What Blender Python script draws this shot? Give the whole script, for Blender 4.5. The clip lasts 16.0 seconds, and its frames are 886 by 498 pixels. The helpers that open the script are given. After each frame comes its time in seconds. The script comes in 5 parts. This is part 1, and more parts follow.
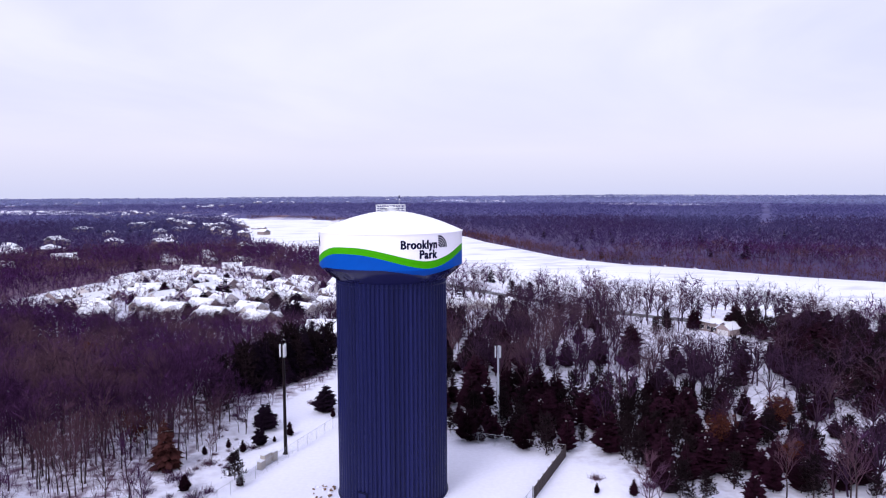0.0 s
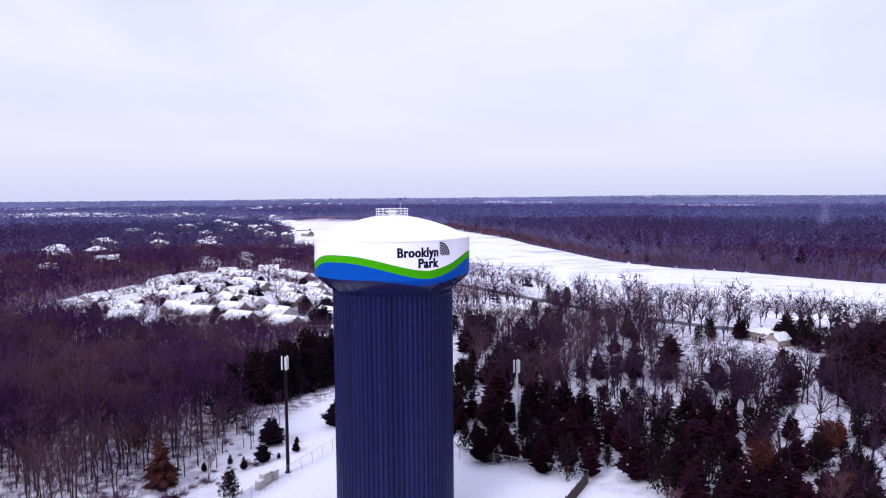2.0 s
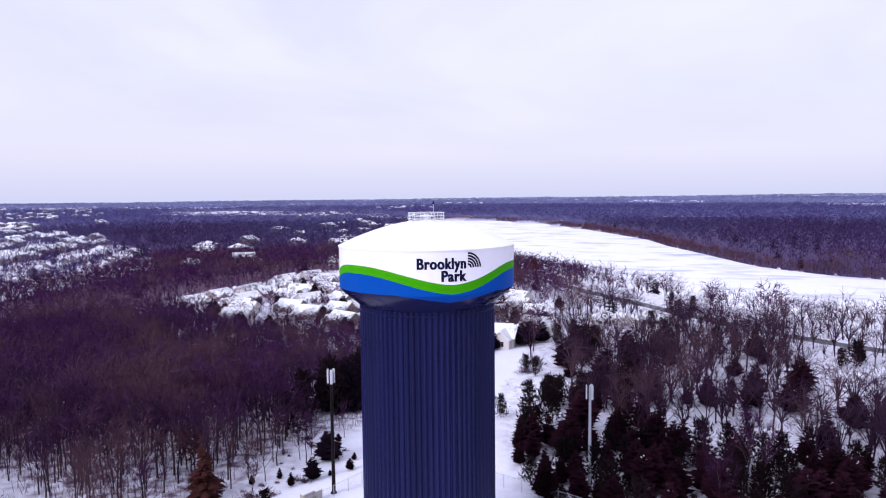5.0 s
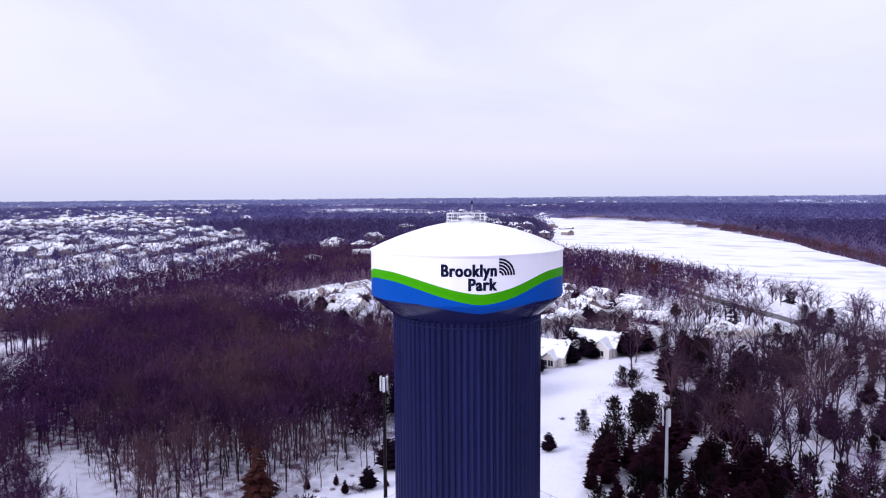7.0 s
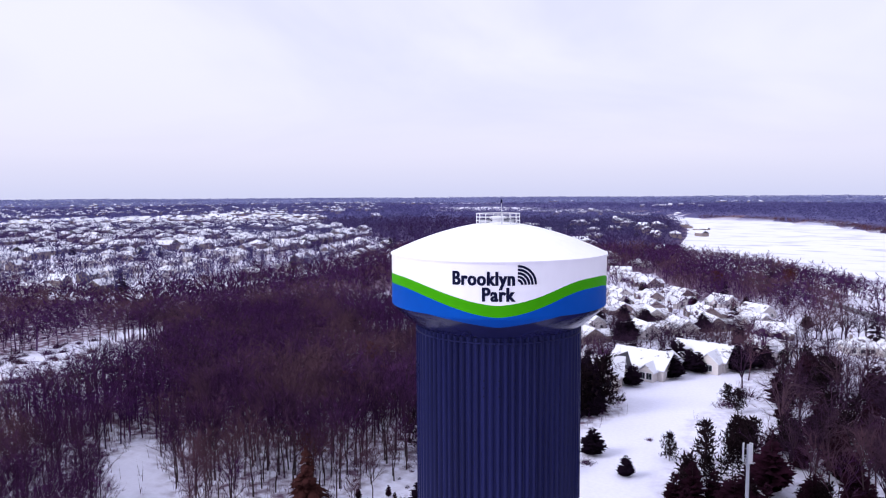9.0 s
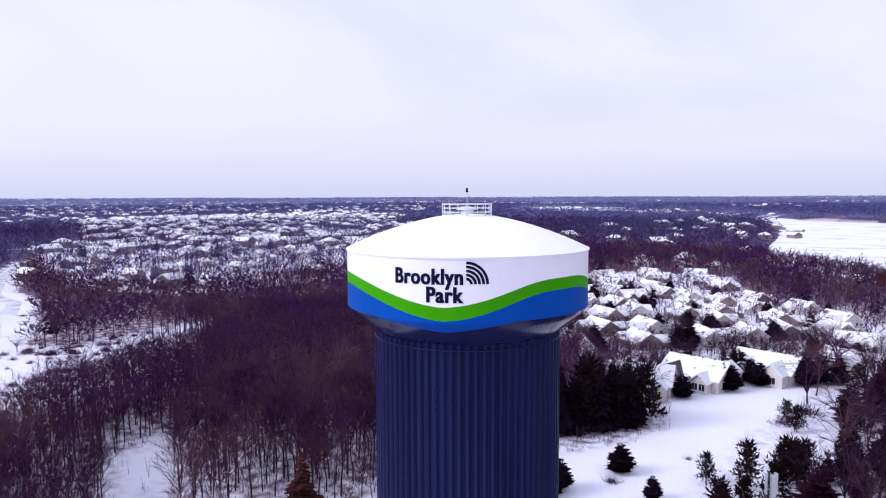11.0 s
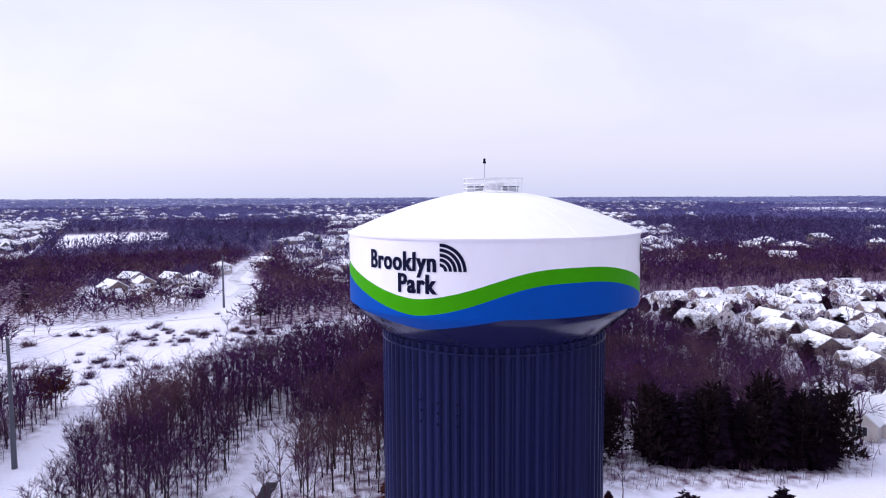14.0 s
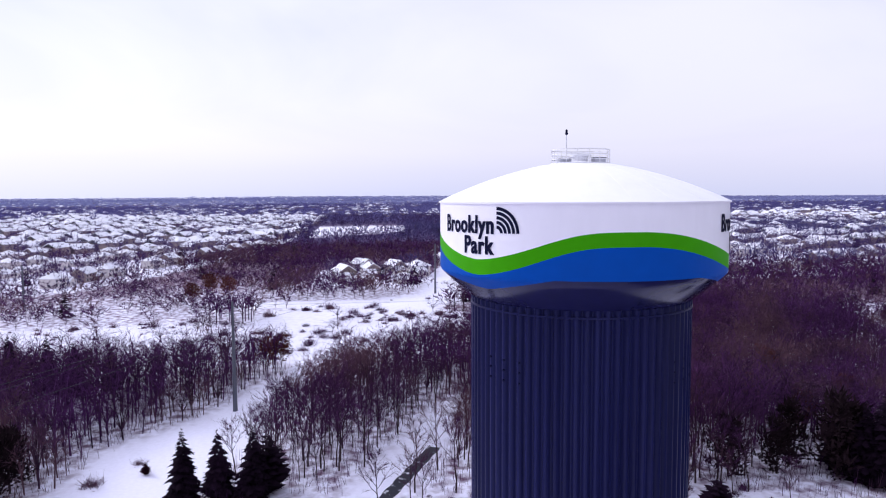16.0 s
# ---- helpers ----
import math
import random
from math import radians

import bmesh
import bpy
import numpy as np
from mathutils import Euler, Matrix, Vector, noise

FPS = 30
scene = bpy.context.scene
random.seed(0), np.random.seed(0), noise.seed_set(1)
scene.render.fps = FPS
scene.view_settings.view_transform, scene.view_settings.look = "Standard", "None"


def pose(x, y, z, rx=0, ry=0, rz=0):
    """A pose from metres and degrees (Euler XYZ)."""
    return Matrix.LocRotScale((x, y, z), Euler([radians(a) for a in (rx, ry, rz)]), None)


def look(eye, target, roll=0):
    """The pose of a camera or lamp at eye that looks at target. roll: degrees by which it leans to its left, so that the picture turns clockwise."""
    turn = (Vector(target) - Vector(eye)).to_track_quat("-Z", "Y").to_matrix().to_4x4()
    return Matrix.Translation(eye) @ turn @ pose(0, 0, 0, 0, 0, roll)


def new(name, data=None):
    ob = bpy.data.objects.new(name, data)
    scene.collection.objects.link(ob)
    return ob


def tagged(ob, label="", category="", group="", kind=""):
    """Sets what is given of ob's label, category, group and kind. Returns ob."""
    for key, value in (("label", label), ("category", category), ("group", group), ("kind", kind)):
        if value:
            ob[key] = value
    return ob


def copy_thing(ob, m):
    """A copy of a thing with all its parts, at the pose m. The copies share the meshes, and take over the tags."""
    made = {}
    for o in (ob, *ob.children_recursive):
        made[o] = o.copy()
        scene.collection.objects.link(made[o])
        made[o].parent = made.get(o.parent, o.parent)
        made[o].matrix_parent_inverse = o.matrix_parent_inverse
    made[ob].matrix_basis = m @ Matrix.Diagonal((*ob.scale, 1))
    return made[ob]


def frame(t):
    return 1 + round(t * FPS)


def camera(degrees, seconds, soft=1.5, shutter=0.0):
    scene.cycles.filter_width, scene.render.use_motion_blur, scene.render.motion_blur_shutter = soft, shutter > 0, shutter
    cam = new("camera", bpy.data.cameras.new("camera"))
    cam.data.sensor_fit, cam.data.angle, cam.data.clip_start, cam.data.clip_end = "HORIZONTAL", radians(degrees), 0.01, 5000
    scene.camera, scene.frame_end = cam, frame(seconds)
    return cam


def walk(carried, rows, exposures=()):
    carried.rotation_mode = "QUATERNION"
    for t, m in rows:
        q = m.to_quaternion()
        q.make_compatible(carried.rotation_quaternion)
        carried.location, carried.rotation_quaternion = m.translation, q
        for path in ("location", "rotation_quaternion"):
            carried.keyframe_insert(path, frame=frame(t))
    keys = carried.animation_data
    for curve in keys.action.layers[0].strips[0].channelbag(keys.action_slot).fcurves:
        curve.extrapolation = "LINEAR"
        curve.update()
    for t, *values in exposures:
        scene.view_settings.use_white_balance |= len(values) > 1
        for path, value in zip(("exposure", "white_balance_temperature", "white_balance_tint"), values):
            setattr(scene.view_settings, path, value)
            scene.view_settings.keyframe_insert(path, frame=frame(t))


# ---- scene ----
cam = camera(64.9, 16.0, 1.12)
PATH = [
    (0, (7.87, -97.98, 42.69), (7.59, -48.15, 38.67), -0.26),
    (0.5, (8.96, -95.88, 42.71), (8.70, -46.04, 38.70), -0.30),
    (1, (10.18, -93.83, 42.74), (9.99, -43.99, 38.75), -0.34),
    (1.5, (11.67, -91.73, 42.79), (9.20, -41.95, 38.85), -0.40),
    (2, (13.23, -89.61, 42.83), (9.55, -39.90, 38.92), -0.46),
    (2.5, (14.94, -87.42, 42.85), (10.76, -37.75, 38.95), -0.48),
    (3, (16.67, -85.18, 42.87), (12.02, -35.55, 38.98), -0.52),
    (3.5, (18.45, -82.93, 42.90), (12.20, -33.47, 39.02), -0.53),
    (4, (20.34, -80.83, 42.95), (10.75, -31.91, 39.09), -0.57),
    (4.2, (21.04, -80.01, 42.98), (10.40, -31.31, 39.11), -0.59),
    (6.3, (28.68, -70.01, 43.12), (9.57, -23.98, 39.23), -0.50),
    (6.5, (29.33, -68.94, 43.09), (9.09, -23.39, 39.19), -0.47),
    (7, (30.92, -66.25, 43.05), (8.32, -21.81, 39.13), -0.41),
    (7.5, (32.39, -63.60, 43.04), (7.56, -20.38, 39.10), -0.39),
    (8, (33.76, -60.71, 43.05), (6.73, -18.83, 39.09), -0.38),
    (8.5, (34.94, -57.83, 43.00), (5.81, -17.39, 39.03), -0.38),
    (8.7, (35.37, -56.70, 42.98), (5.54, -16.77, 39.01), -0.36),
    (10.8, (39.33, -44.11, 42.07), (5.47, -7.53, 38.06), -0.19),
    (11, (39.64, -43.01, 41.93), (4.61, -7.55, 37.95), -0.22),
    (11.5, (40.49, -40.10, 41.62), (2.35, -8.01, 37.70), -0.31),
    (12, (41.02, -36.98, 41.33), (1.69, -6.35, 37.42), -0.34),
    (12.5, (41.27, -33.77, 40.98), (0.44, -5.18, 37.05), -0.35),
    (13, (41.48, -30.60, 40.59), (-1.27, -4.97, 36.69), -0.38),
    (13.5, (41.78, -27.49, 40.27), (-2.24, -4.09, 36.39), -0.31),
    (14, (42.43, -24.62, 39.96), (-2.36, -2.75, 36.06), -0.31),
    (14.5, (43.36, -22.05, 39.53), (-2.65, -2.86, 35.60), -0.26),
    (15, (44.77, -19.80, 39.08), (-3.07, -5.81, 35.15), -0.22),
    (15.5, (46.45, -17.76, 38.54), (-2.26, -7.16, 34.61), -0.16),
    (16, (48.52, -15.81, 38.00), (-0.95, -9.77, 34.04), -0.28),
]
walk(cam, [(t, look(eye, target, roll)) for t, eye, target, roll in PATH])

# ---- light ----
SUN_HEIGHT, SUN_BEARING = 31, 214
world = bpy.data.worlds.new("overcast_winter_sky")
scene.world = world
world.use_nodes = True
wn, wl = world.node_tree.nodes, world.node_tree.links
wn.clear()


def sky_node(kind, **values):
    n = wn.new(kind)
    for key, value in values.items():
        n.inputs[key].default_value = value
    return n


sky = wn.new("ShaderNodeTexSky")
sky.sky_type, sky.sun_disc = "NISHITA", False
sky.sun_elevation, sky.sun_rotation = radians(SUN_HEIGHT), radians(SUN_BEARING)
coord = wn.new("ShaderNodeTexCoord")
split = wn.new("ShaderNodeSeparateXYZ")
wl.new(coord.outputs["Generated"], split.inputs[0])
# the cloud deck: the view direction laid out on a plane high above, so that banks flatten towards the horizon
lift = wn.new("ShaderNodeMath")
lift.operation = "MAXIMUM"
lift.inputs[1].default_value = 0.0
wl.new(split.outputs["Z"], lift.inputs[0])
lift2 = wn.new("ShaderNodeMath")
lift2.operation = "ADD"
lift2.inputs[1].default_value = 0.16
wl.new(lift.outputs[0], lift2.inputs[0])
deck = wn.new("ShaderNodeVectorMath")
deck.operation = "DIVIDE"
both = wn.new("ShaderNodeCombineXYZ")
for k in range(3):
    wl.new(lift2.outputs[0], both.inputs[k])
wl.new(coord.outputs["Generated"], deck.inputs[0])
wl.new(both.outputs[0], deck.inputs[1])
bank = sky_node("ShaderNodeTexNoise", Scale=0.55, Detail=5.0, Roughness=0.52, Distortion=0.6)
wl.new(deck.outputs[0], bank.inputs["Vector"])
tone = wn.new("ShaderNodeValToRGB")
tone.color_ramp.elements[0].position, tone.color_ramp.elements[0].color = 0.33, (0.755, 0.78, 1.11, 1)
tone.color_ramp.elements[1].position, tone.color_ramp.elements[1].color = 0.62, (0.985, 0.985, 1.16, 1)
wl.new(bank.outputs["Fac"], tone.inputs[0])
# lilac band low over the horizon
low = wn.new("ShaderNodeValToRGB")
low.color_ramp.elements[0].position, low.color_ramp.elements[0].color = 0.0, (0.725, 0.75, 1.03, 1)
low.color_ramp.elements[1].position, low.color_ramp.elements[1].color = 0.26, (0.985, 1.0, 1.14, 1)
e = low.color_ramp.elements.new(0.06)
e.color = (0.885, 0.865, 1.08, 1)
wl.new(split.outputs["Z"], low.inputs[0])
veil = wn.new("ShaderNodeMix")
veil.data_type, veil.blend_type = "RGBA", "MIX"
fade = wn.new("ShaderNodeMapRange")
fade.inputs["From Min"].default_value, fade.inputs["From Max"].default_value = 0.03, 0.22
wl.new(split.outputs["Z"], fade.inputs["Value"])
wl.new(fade.outputs[0], veil.inputs["Factor"])
wl.new(low.outputs[0], veil.inputs["A"])
wl.new(tone.outputs[0], veil.inputs["B"])
# the deck is thinner and brighter round the veiled sun
toward = wn.new("ShaderNodeVectorMath")
toward.operation = "DOT_PRODUCT"
toward.inputs[1].default_value = (math.sin(radians(SUN_BEARING)) * 0.95, math.cos(radians(SUN_BEARING)) * 0.95, 0.31)
wl.new(coord.outputs["Generated"], toward.inputs[0])
glow = wn.new("ShaderNodeMapRange")
glow.interpolation_type = "SMOOTHSTEP"
glow.inputs["From Min"].default_value, glow.inputs["From Max"].default_value = 0.25, 1.0
glow.inputs["To Min"].default_value, glow.inputs["To Max"].default_value = 1.0, 1.25
wl.new(toward.outputs["Value"], glow.inputs["Value"])
clear = wn.new("ShaderNodeBackground")
clear.inputs["Strength"].default_value = 0.06
wl.new(sky.outputs[0], clear.inputs["Color"])
cloud = wn.new("ShaderNodeBackground")
wl.new(glow.outputs[0], cloud.inputs["Strength"])
wl.new(veil.outputs["Result"], cloud.inputs["Color"])
over = wn.new("ShaderNodeMixShader")
over.inputs[0].default_value = 0.9
wl.new(clear.outputs[0], over.inputs[1])
wl.new(cloud.outputs[0], over.inputs[2])
wout = wn.new("ShaderNodeOutputWorld")
wl.new(over.outputs[0], wout.inputs["Surface"])

sun = new("sun", bpy.data.lights.new("sun", "SUN"))
sun.data.energy, sun.data.angle, sun.data.color = 2.3, radians(24), (0.95, 0.94, 1.02)
b, h = radians(SUN_BEARING), radians(SUN_HEIGHT)
sun.matrix_world = look((math.sin(b) * math.cos(h) * 300, math.cos(b) * math.cos(h) * 300, math.sin(h) * 300), (0, 0, 0))


# ---- materials ----
def material(name, colour, rough=0.6, metal=0.0, vary=0.25, grain=6.0, patch=0.4, bump=0.1, other=None, other_at=(0.5, 0.7), other_scale=1.0,
             stretch=(1, 1, 1), spec=0.4, each=0.0, island=0.0):
    """A surface of one colour, varied at two scales (grain and patches), with a second colour in patches where one is given."""
    m = bpy.data.materials.new(name)
    m.use_nodes = True
    n, l = m.node_tree.nodes, m.node_tree.links
    bsdf = n["Principled BSDF"]
    bsdf.inputs["Roughness"].default_value, bsdf.inputs["Metallic"].default_value = rough, metal
    bsdf.inputs["Specular IOR Level"].default_value = spec
    geo = n.new("ShaderNodeNewGeometry")
    lay = n.new("ShaderNodeVectorMath")
    lay.operation = "MULTIPLY"
    lay.inputs[1].default_value = stretch
    l.new(geo.outputs["Position"], lay.inputs[0])

    def noise_at(scale, detail):
        t = n.new("ShaderNodeTexNoise")
        t.inputs["Scale"].default_value, t.inputs["Detail"].default_value = scale, detail
        l.new(lay.outputs[0], t.inputs["Vector"])
        return t.outputs["Fac"]

    fine, broad = noise_at(grain, 4), noise_at(patch, 3)
    add = n.new("ShaderNodeMath")
    add.operation = "ADD"
    l.new(fine, add.inputs[0]), l.new(broad, add.inputs[1])
    span = n.new("ShaderNodeMapRange")
    span.inputs["From Min"].default_value, span.inputs["From Max"].default_value = 0.65, 1.35
    span.inputs["To Min"].default_value, span.inputs["To Max"].default_value = 1 - vary, 1 + vary
    l.new(add.outputs[0], span.inputs["Value"])
    value = span.outputs[0]
    if each:
        info = n.new("ShaderNodeObjectInfo")
        r = n.new("ShaderNodeMapRange")
        r.inputs["To Min"].default_value, r.inputs["To Max"].default_value = 1 - each, 1 + each
        l.new(info.outputs["Random"], r.inputs["Value"])
        times = n.new("ShaderNodeMath")
        times.operation = "MULTIPLY"
        l.new(value, times.inputs[0]), l.new(r.outputs[0], times.inputs[1])
        value = times.outputs[0]
    if island:
        r = n.new("ShaderNodeMapRange")
        r.inputs["To Min"].default_value, r.inputs["To Max"].default_value = 1 - island, 1 + island
        l.new(geo.outputs["Random Per Island"], r.inputs["Value"])
        times = n.new("ShaderNodeMath")
        times.operation = "MULTIPLY"
        l.new(value, times.inputs[0]), l.new(r.outputs[0], times.inputs[1])
        value = times.outputs[0]
    tint = n.new("ShaderNodeVectorMath")
    tint.operation = "SCALE"
    tint.inputs[0].default_value = colour
    l.new(value, tint.inputs["Scale"])
    out = tint.outputs[0]
    if other:
        where = n.new("ShaderNodeMapRange")
        where.inputs["From Min"].default_value, where.inputs["From Max"].default_value = other_at
        l.new(noise_at(other_scale, 4), where.inputs["Value"])
        mix = n.new("ShaderNodeMix")
        mix.data_type = "RGBA"
        l.new(where.outputs[0], mix.inputs["Factor"])
        l.new(out, mix.inputs["A"])
        mix.inputs["B"].default_value = (*other, 1)
        out = mix.outputs["Result"]
    l.new(out, bsdf.inputs["Base Color"])
    if bump:
        relief = n.new("ShaderNodeBump")
        relief.inputs["Strength"].default_value, relief.inputs["Distance"].default_value = bump, 0.1
        l.new(fine, relief.inputs["Height"])
        l.new(relief.outputs[0], bsdf.inputs["Normal"])
    return m


SNOW = material("snow", (0.81, 0.805, 0.90), 0.75, vary=0.05, grain=1.6, patch=0.05, bump=0.25, spec=0.2)
WOOD_FLOOR = material("snow_with_litter_and_shade", (0.79, 0.785, 0.92), 0.78, vary=0.06, grain=1.5, patch=0.05, bump=0.25, spec=0.2,
                      other=(0.15, 0.085, 0.14), other_at=(0.40, 0.66), other_scale=0.5)
# leaf litter, and tree shade painted as more of it, only in woods and scrub
_n, _l = WOOD_FLOOR.node_tree.nodes, WOOD_FLOOR.node_tree.links
_mix = next(n for n in _n if n.bl_idname == "ShaderNodeMix")
_where = _mix.inputs["Factor"].links[0].from_socket
_litter_shade = _n.new("ShaderNodeAttribute")
_litter_shade.attribute_name = "litter_shade"
_times = _n.new("ShaderNodeMath")
_times.operation = "MULTIPLY"
_l.new(_where, _times.inputs[0]), _l.new(_litter_shade.outputs["Fac"], _times.inputs[1])
_more = _n.new("ShaderNodeMath")
_more.operation, _more.inputs[1].default_value = "SUBTRACT", 1.0
_l.new(_litter_shade.outputs["Fac"], _more.inputs[0])
_rest = _n.new("ShaderNodeMath")
_rest.operation, _rest.inputs[1].default_value = "MAXIMUM", 0.0
_l.new(_more.outputs[0], _rest.inputs[0])
_sum = _n.new("ShaderNodeMath")
_sum.operation, _sum.use_clamp = "ADD", True
_l.new(_times.outputs[0], _sum.inputs[0]), _l.new(_rest.outputs[0], _sum.inputs[1])
_l.new(_sum.outputs[0], _mix.inputs["Factor"])
# far floors carry distance haze in their colour, bluer beyond 1000 m
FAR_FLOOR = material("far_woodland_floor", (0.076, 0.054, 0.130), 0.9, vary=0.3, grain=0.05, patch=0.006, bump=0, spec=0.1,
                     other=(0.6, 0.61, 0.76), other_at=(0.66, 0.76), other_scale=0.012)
HAZE_FLOOR = material("hazy_distant_floor", (0.125, 0.115, 0.24), 0.9, vary=0.3, grain=0.01, patch=0.002, bump=0, spec=0.0,
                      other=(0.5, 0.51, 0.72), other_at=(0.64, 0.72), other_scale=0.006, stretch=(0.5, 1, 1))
ICE = material("snowy_river_ice", (0.84, 0.84, 0.94), 0.6, vary=0.05, grain=0.25, patch=0.02, bump=0.1, spec=0.3,
               other=(0.46, 0.46, 0.62), other_at=(0.53, 0.72), other_scale=0.05, stretch=(0.5, 1.1, 1))
ROOF_SNOW = material("roof_snow", (0.76, 0.765, 0.84), 0.75, vary=0.05, grain=2.0, patch=0.3, bump=0.2, spec=0.2,
                     other=(0.11, 0.085, 0.11), other_at=(0.63, 0.67), other_scale=0.4, each=0.05)
SHINGLE = material("dark_shingles", (0.045, 0.042, 0.055), 0.85, vary=0.35, grain=5, patch=0.5)
BLUE_STEEL = material("slate_blue_painted_steel", (0.0115, 0.0130, 0.062), 0.30, vary=0.3, grain=3.5, patch=0.4, bump=0.02, spec=0.12,
                      other=(0.0090, 0.0100, 0.048), other_at=(0.5, 0.7), other_scale=0.5, stretch=(1, 1, 0.02))
WHITE_STEEL = material("white_painted_steel", (0.90, 0.88, 0.95), 0.35, vary=0.03, grain=1.2, patch=0.2, bump=0.01, stretch=(1, 1, 0.3))
ROOF_WHITE = material("white_tank_roof", (0.93, 0.93, 0.97), 0.55, vary=0.03, grain=1.5, patch=0.25, bump=0.03)
BOWL_PAINT = material("glossy_slate_blue_paint", (0.012, 0.012, 0.060), 0.15, vary=0.15, grain=1.5, patch=0.2, bump=0.03, spec=0.2)
GREEN_PAINT = material("green_paint", (0.045, 0.33, 0.002), 0.5, spec=0.06, vary=0.05, grain=1.2, patch=0.2, bump=0.01)
BLUE_PAINT = material("blue_paint", (0.001, 0.068, 0.37), 0.5, spec=0.06, vary=0.06, grain=1.2, patch=0.2, bump=0.01)
NAVY = material("navy_lettering", (0.008, 0.009, 0.032), 0.6, vary=0.1, bump=0, spec=0.03)
GALV = material("galvanised_steel", (0.46, 0.47, 0.52), 0.45, metal=0.6, vary=0.15, grain=5, patch=0.6)
PALE_POLE = material("pale_grey_pole", (0.52, 0.53, 0.60), 0.5, vary=0.12, grain=3, patch=0.4, stretch=(1, 1, 0.2))
DARK_POLE = material("dark_brown_pole", (0.012, 0.008, 0.010), 0.75, spec=0.08, vary=0.2, grain=4, patch=0.5, stretch=(1, 1, 0.15))
GREY_POLE = material("weathered_steel_pole", (0.085, 0.09, 0.12), 0.55, vary=0.2, grain=4, patch=0.5, stretch=(1, 1, 0.15))
PANEL = material("antenna_panel", (0.66, 0.67, 0.72), 0.4, vary=0.05, grain=4)
CABINET = material("beige_cabinet", (0.42, 0.38, 0.34), 0.55, vary=0.1, grain=4)
RUST_DIRT = material("brown_weeds_and_dirt", (0.16, 0.085, 0.05), 0.9, vary=0.4, grain=5, patch=1.0, bump=0.4)
ASPHALT = material("wet_asphalt", (0.022, 0.022, 0.034), 0.6, spec=0.15, vary=0.3, grain=5, patch=0.5, other=(0.7, 0.7, 0.78), other_at=(0.60, 0.70), other_scale=0.9)
SLUSH = material("packed_snow_road", (0.64, 0.64, 0.72), 0.7, vary=0.15, grain=1.2, patch=0.08, other=(0.16, 0.15, 0.18), other_at=(0.55, 0.75), other_scale=0.15)
WET_ROAD = material("wet_dark_road", (0.05, 0.046, 0.065), 0.5, vary=0.25, grain=1.2, patch=0.1, other=(0.4, 0.4, 0.5), other_at=(0.62, 0.72), other_scale=0.2)
BARK = material("grey_brown_bark", (0.044, 0.028, 0.034), 0.9, vary=0.3, grain=3, patch=0.07, bump=0.2, spec=0.1, each=0.25)
TWIG = material("bare_twigs", (0.058, 0.021, 0.066), 0.95, vary=0.35, grain=0.6, patch=0.09, bump=0, spec=0.05, island=0.7, each=0.3,
                other=(0.108, 0.055, 0.078), other_at=(0.50, 0.61), other_scale=0.055)
WOODS = material("bare_woods", (0.060, 0.020, 0.078), 0.95, vary=0.35, grain=0.5, patch=0.09, bump=0, spec=0.05, island=0.7,
                 other=(0.108, 0.055, 0.078), other_at=(0.50, 0.61), other_scale=0.055)
THICKET = material("dark_bare_limbs", (0.042, 0.020, 0.044), 0.95, vary=0.4, grain=0.5, patch=0.09, bump=0, spec=0.05, island=0.7,
                   other=(0.095, 0.052, 0.072), other_at=(0.48, 0.62), other_scale=0.07)
# the haze of distance is put into these three colours, bluer farther out
FAR_WOODS = material("hazy_far_woods", (0.056, 0.032, 0.102), 0.95, vary=0.22, grain=0.08, patch=0.008, bump=0, spec=0.05,
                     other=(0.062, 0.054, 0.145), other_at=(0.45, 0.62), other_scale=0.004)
HORIZON_WOODS = material("hazy_distant_woods", (0.22, 0.235, 0.42), 0.95, vary=0.3, grain=0.01, patch=0.002, bump=0, spec=0.0,
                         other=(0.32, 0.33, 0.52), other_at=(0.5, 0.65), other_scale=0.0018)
HAZY_WOODS = material("hazy_remote_woods", (0.084, 0.072, 0.205), 0.95, vary=0.2, grain=0.03, patch=0.004, bump=0, spec=0.0,
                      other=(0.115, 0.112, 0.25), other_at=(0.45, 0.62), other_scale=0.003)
RUSSET_BRUSH = material("russet_brush", (0.085, 0.036, 0.042), 0.95, vary=0.4, grain=0.3, patch=0.03, bump=0, spec=0.05, other=(0.13, 0.045, 0.035), other_at=(0.52, 0.62), other_scale=0.06)
RUSSET = material("russet_oak_leaves", (0.085, 0.024, 0.016), 0.9, vary=0.35, grain=1.5, patch=0.3, bump=0, spec=0.1, each=0.2)
NEEDLES = material("dark_spruce_needles", (0.0100, 0.0044, 0.0120), 0.9, vary=0.4, grain=2.5, patch=0.25, bump=0, spec=0.05, each=0.35)
CEDAR = material("winter_cedar_foliage", (0.018, 0.0042, 0.011), 0.9, vary=0.4, grain=2.5, patch=0.25, bump=0, spec=0.05, each=0.35)
RED_CEDAR = material("russet_cedar_foliage", (0.050, 0.017, 0.017), 0.9, vary=0.4, grain=2.5, patch=0.4, bump=0, spec=0.05)
PINE = material("green_pine_needles", (0.0125, 0.0066, 0.0095), 0.9, vary=0.4, grain=2.5, patch=0.25, bump=0, spec=0.05, each=0.3)


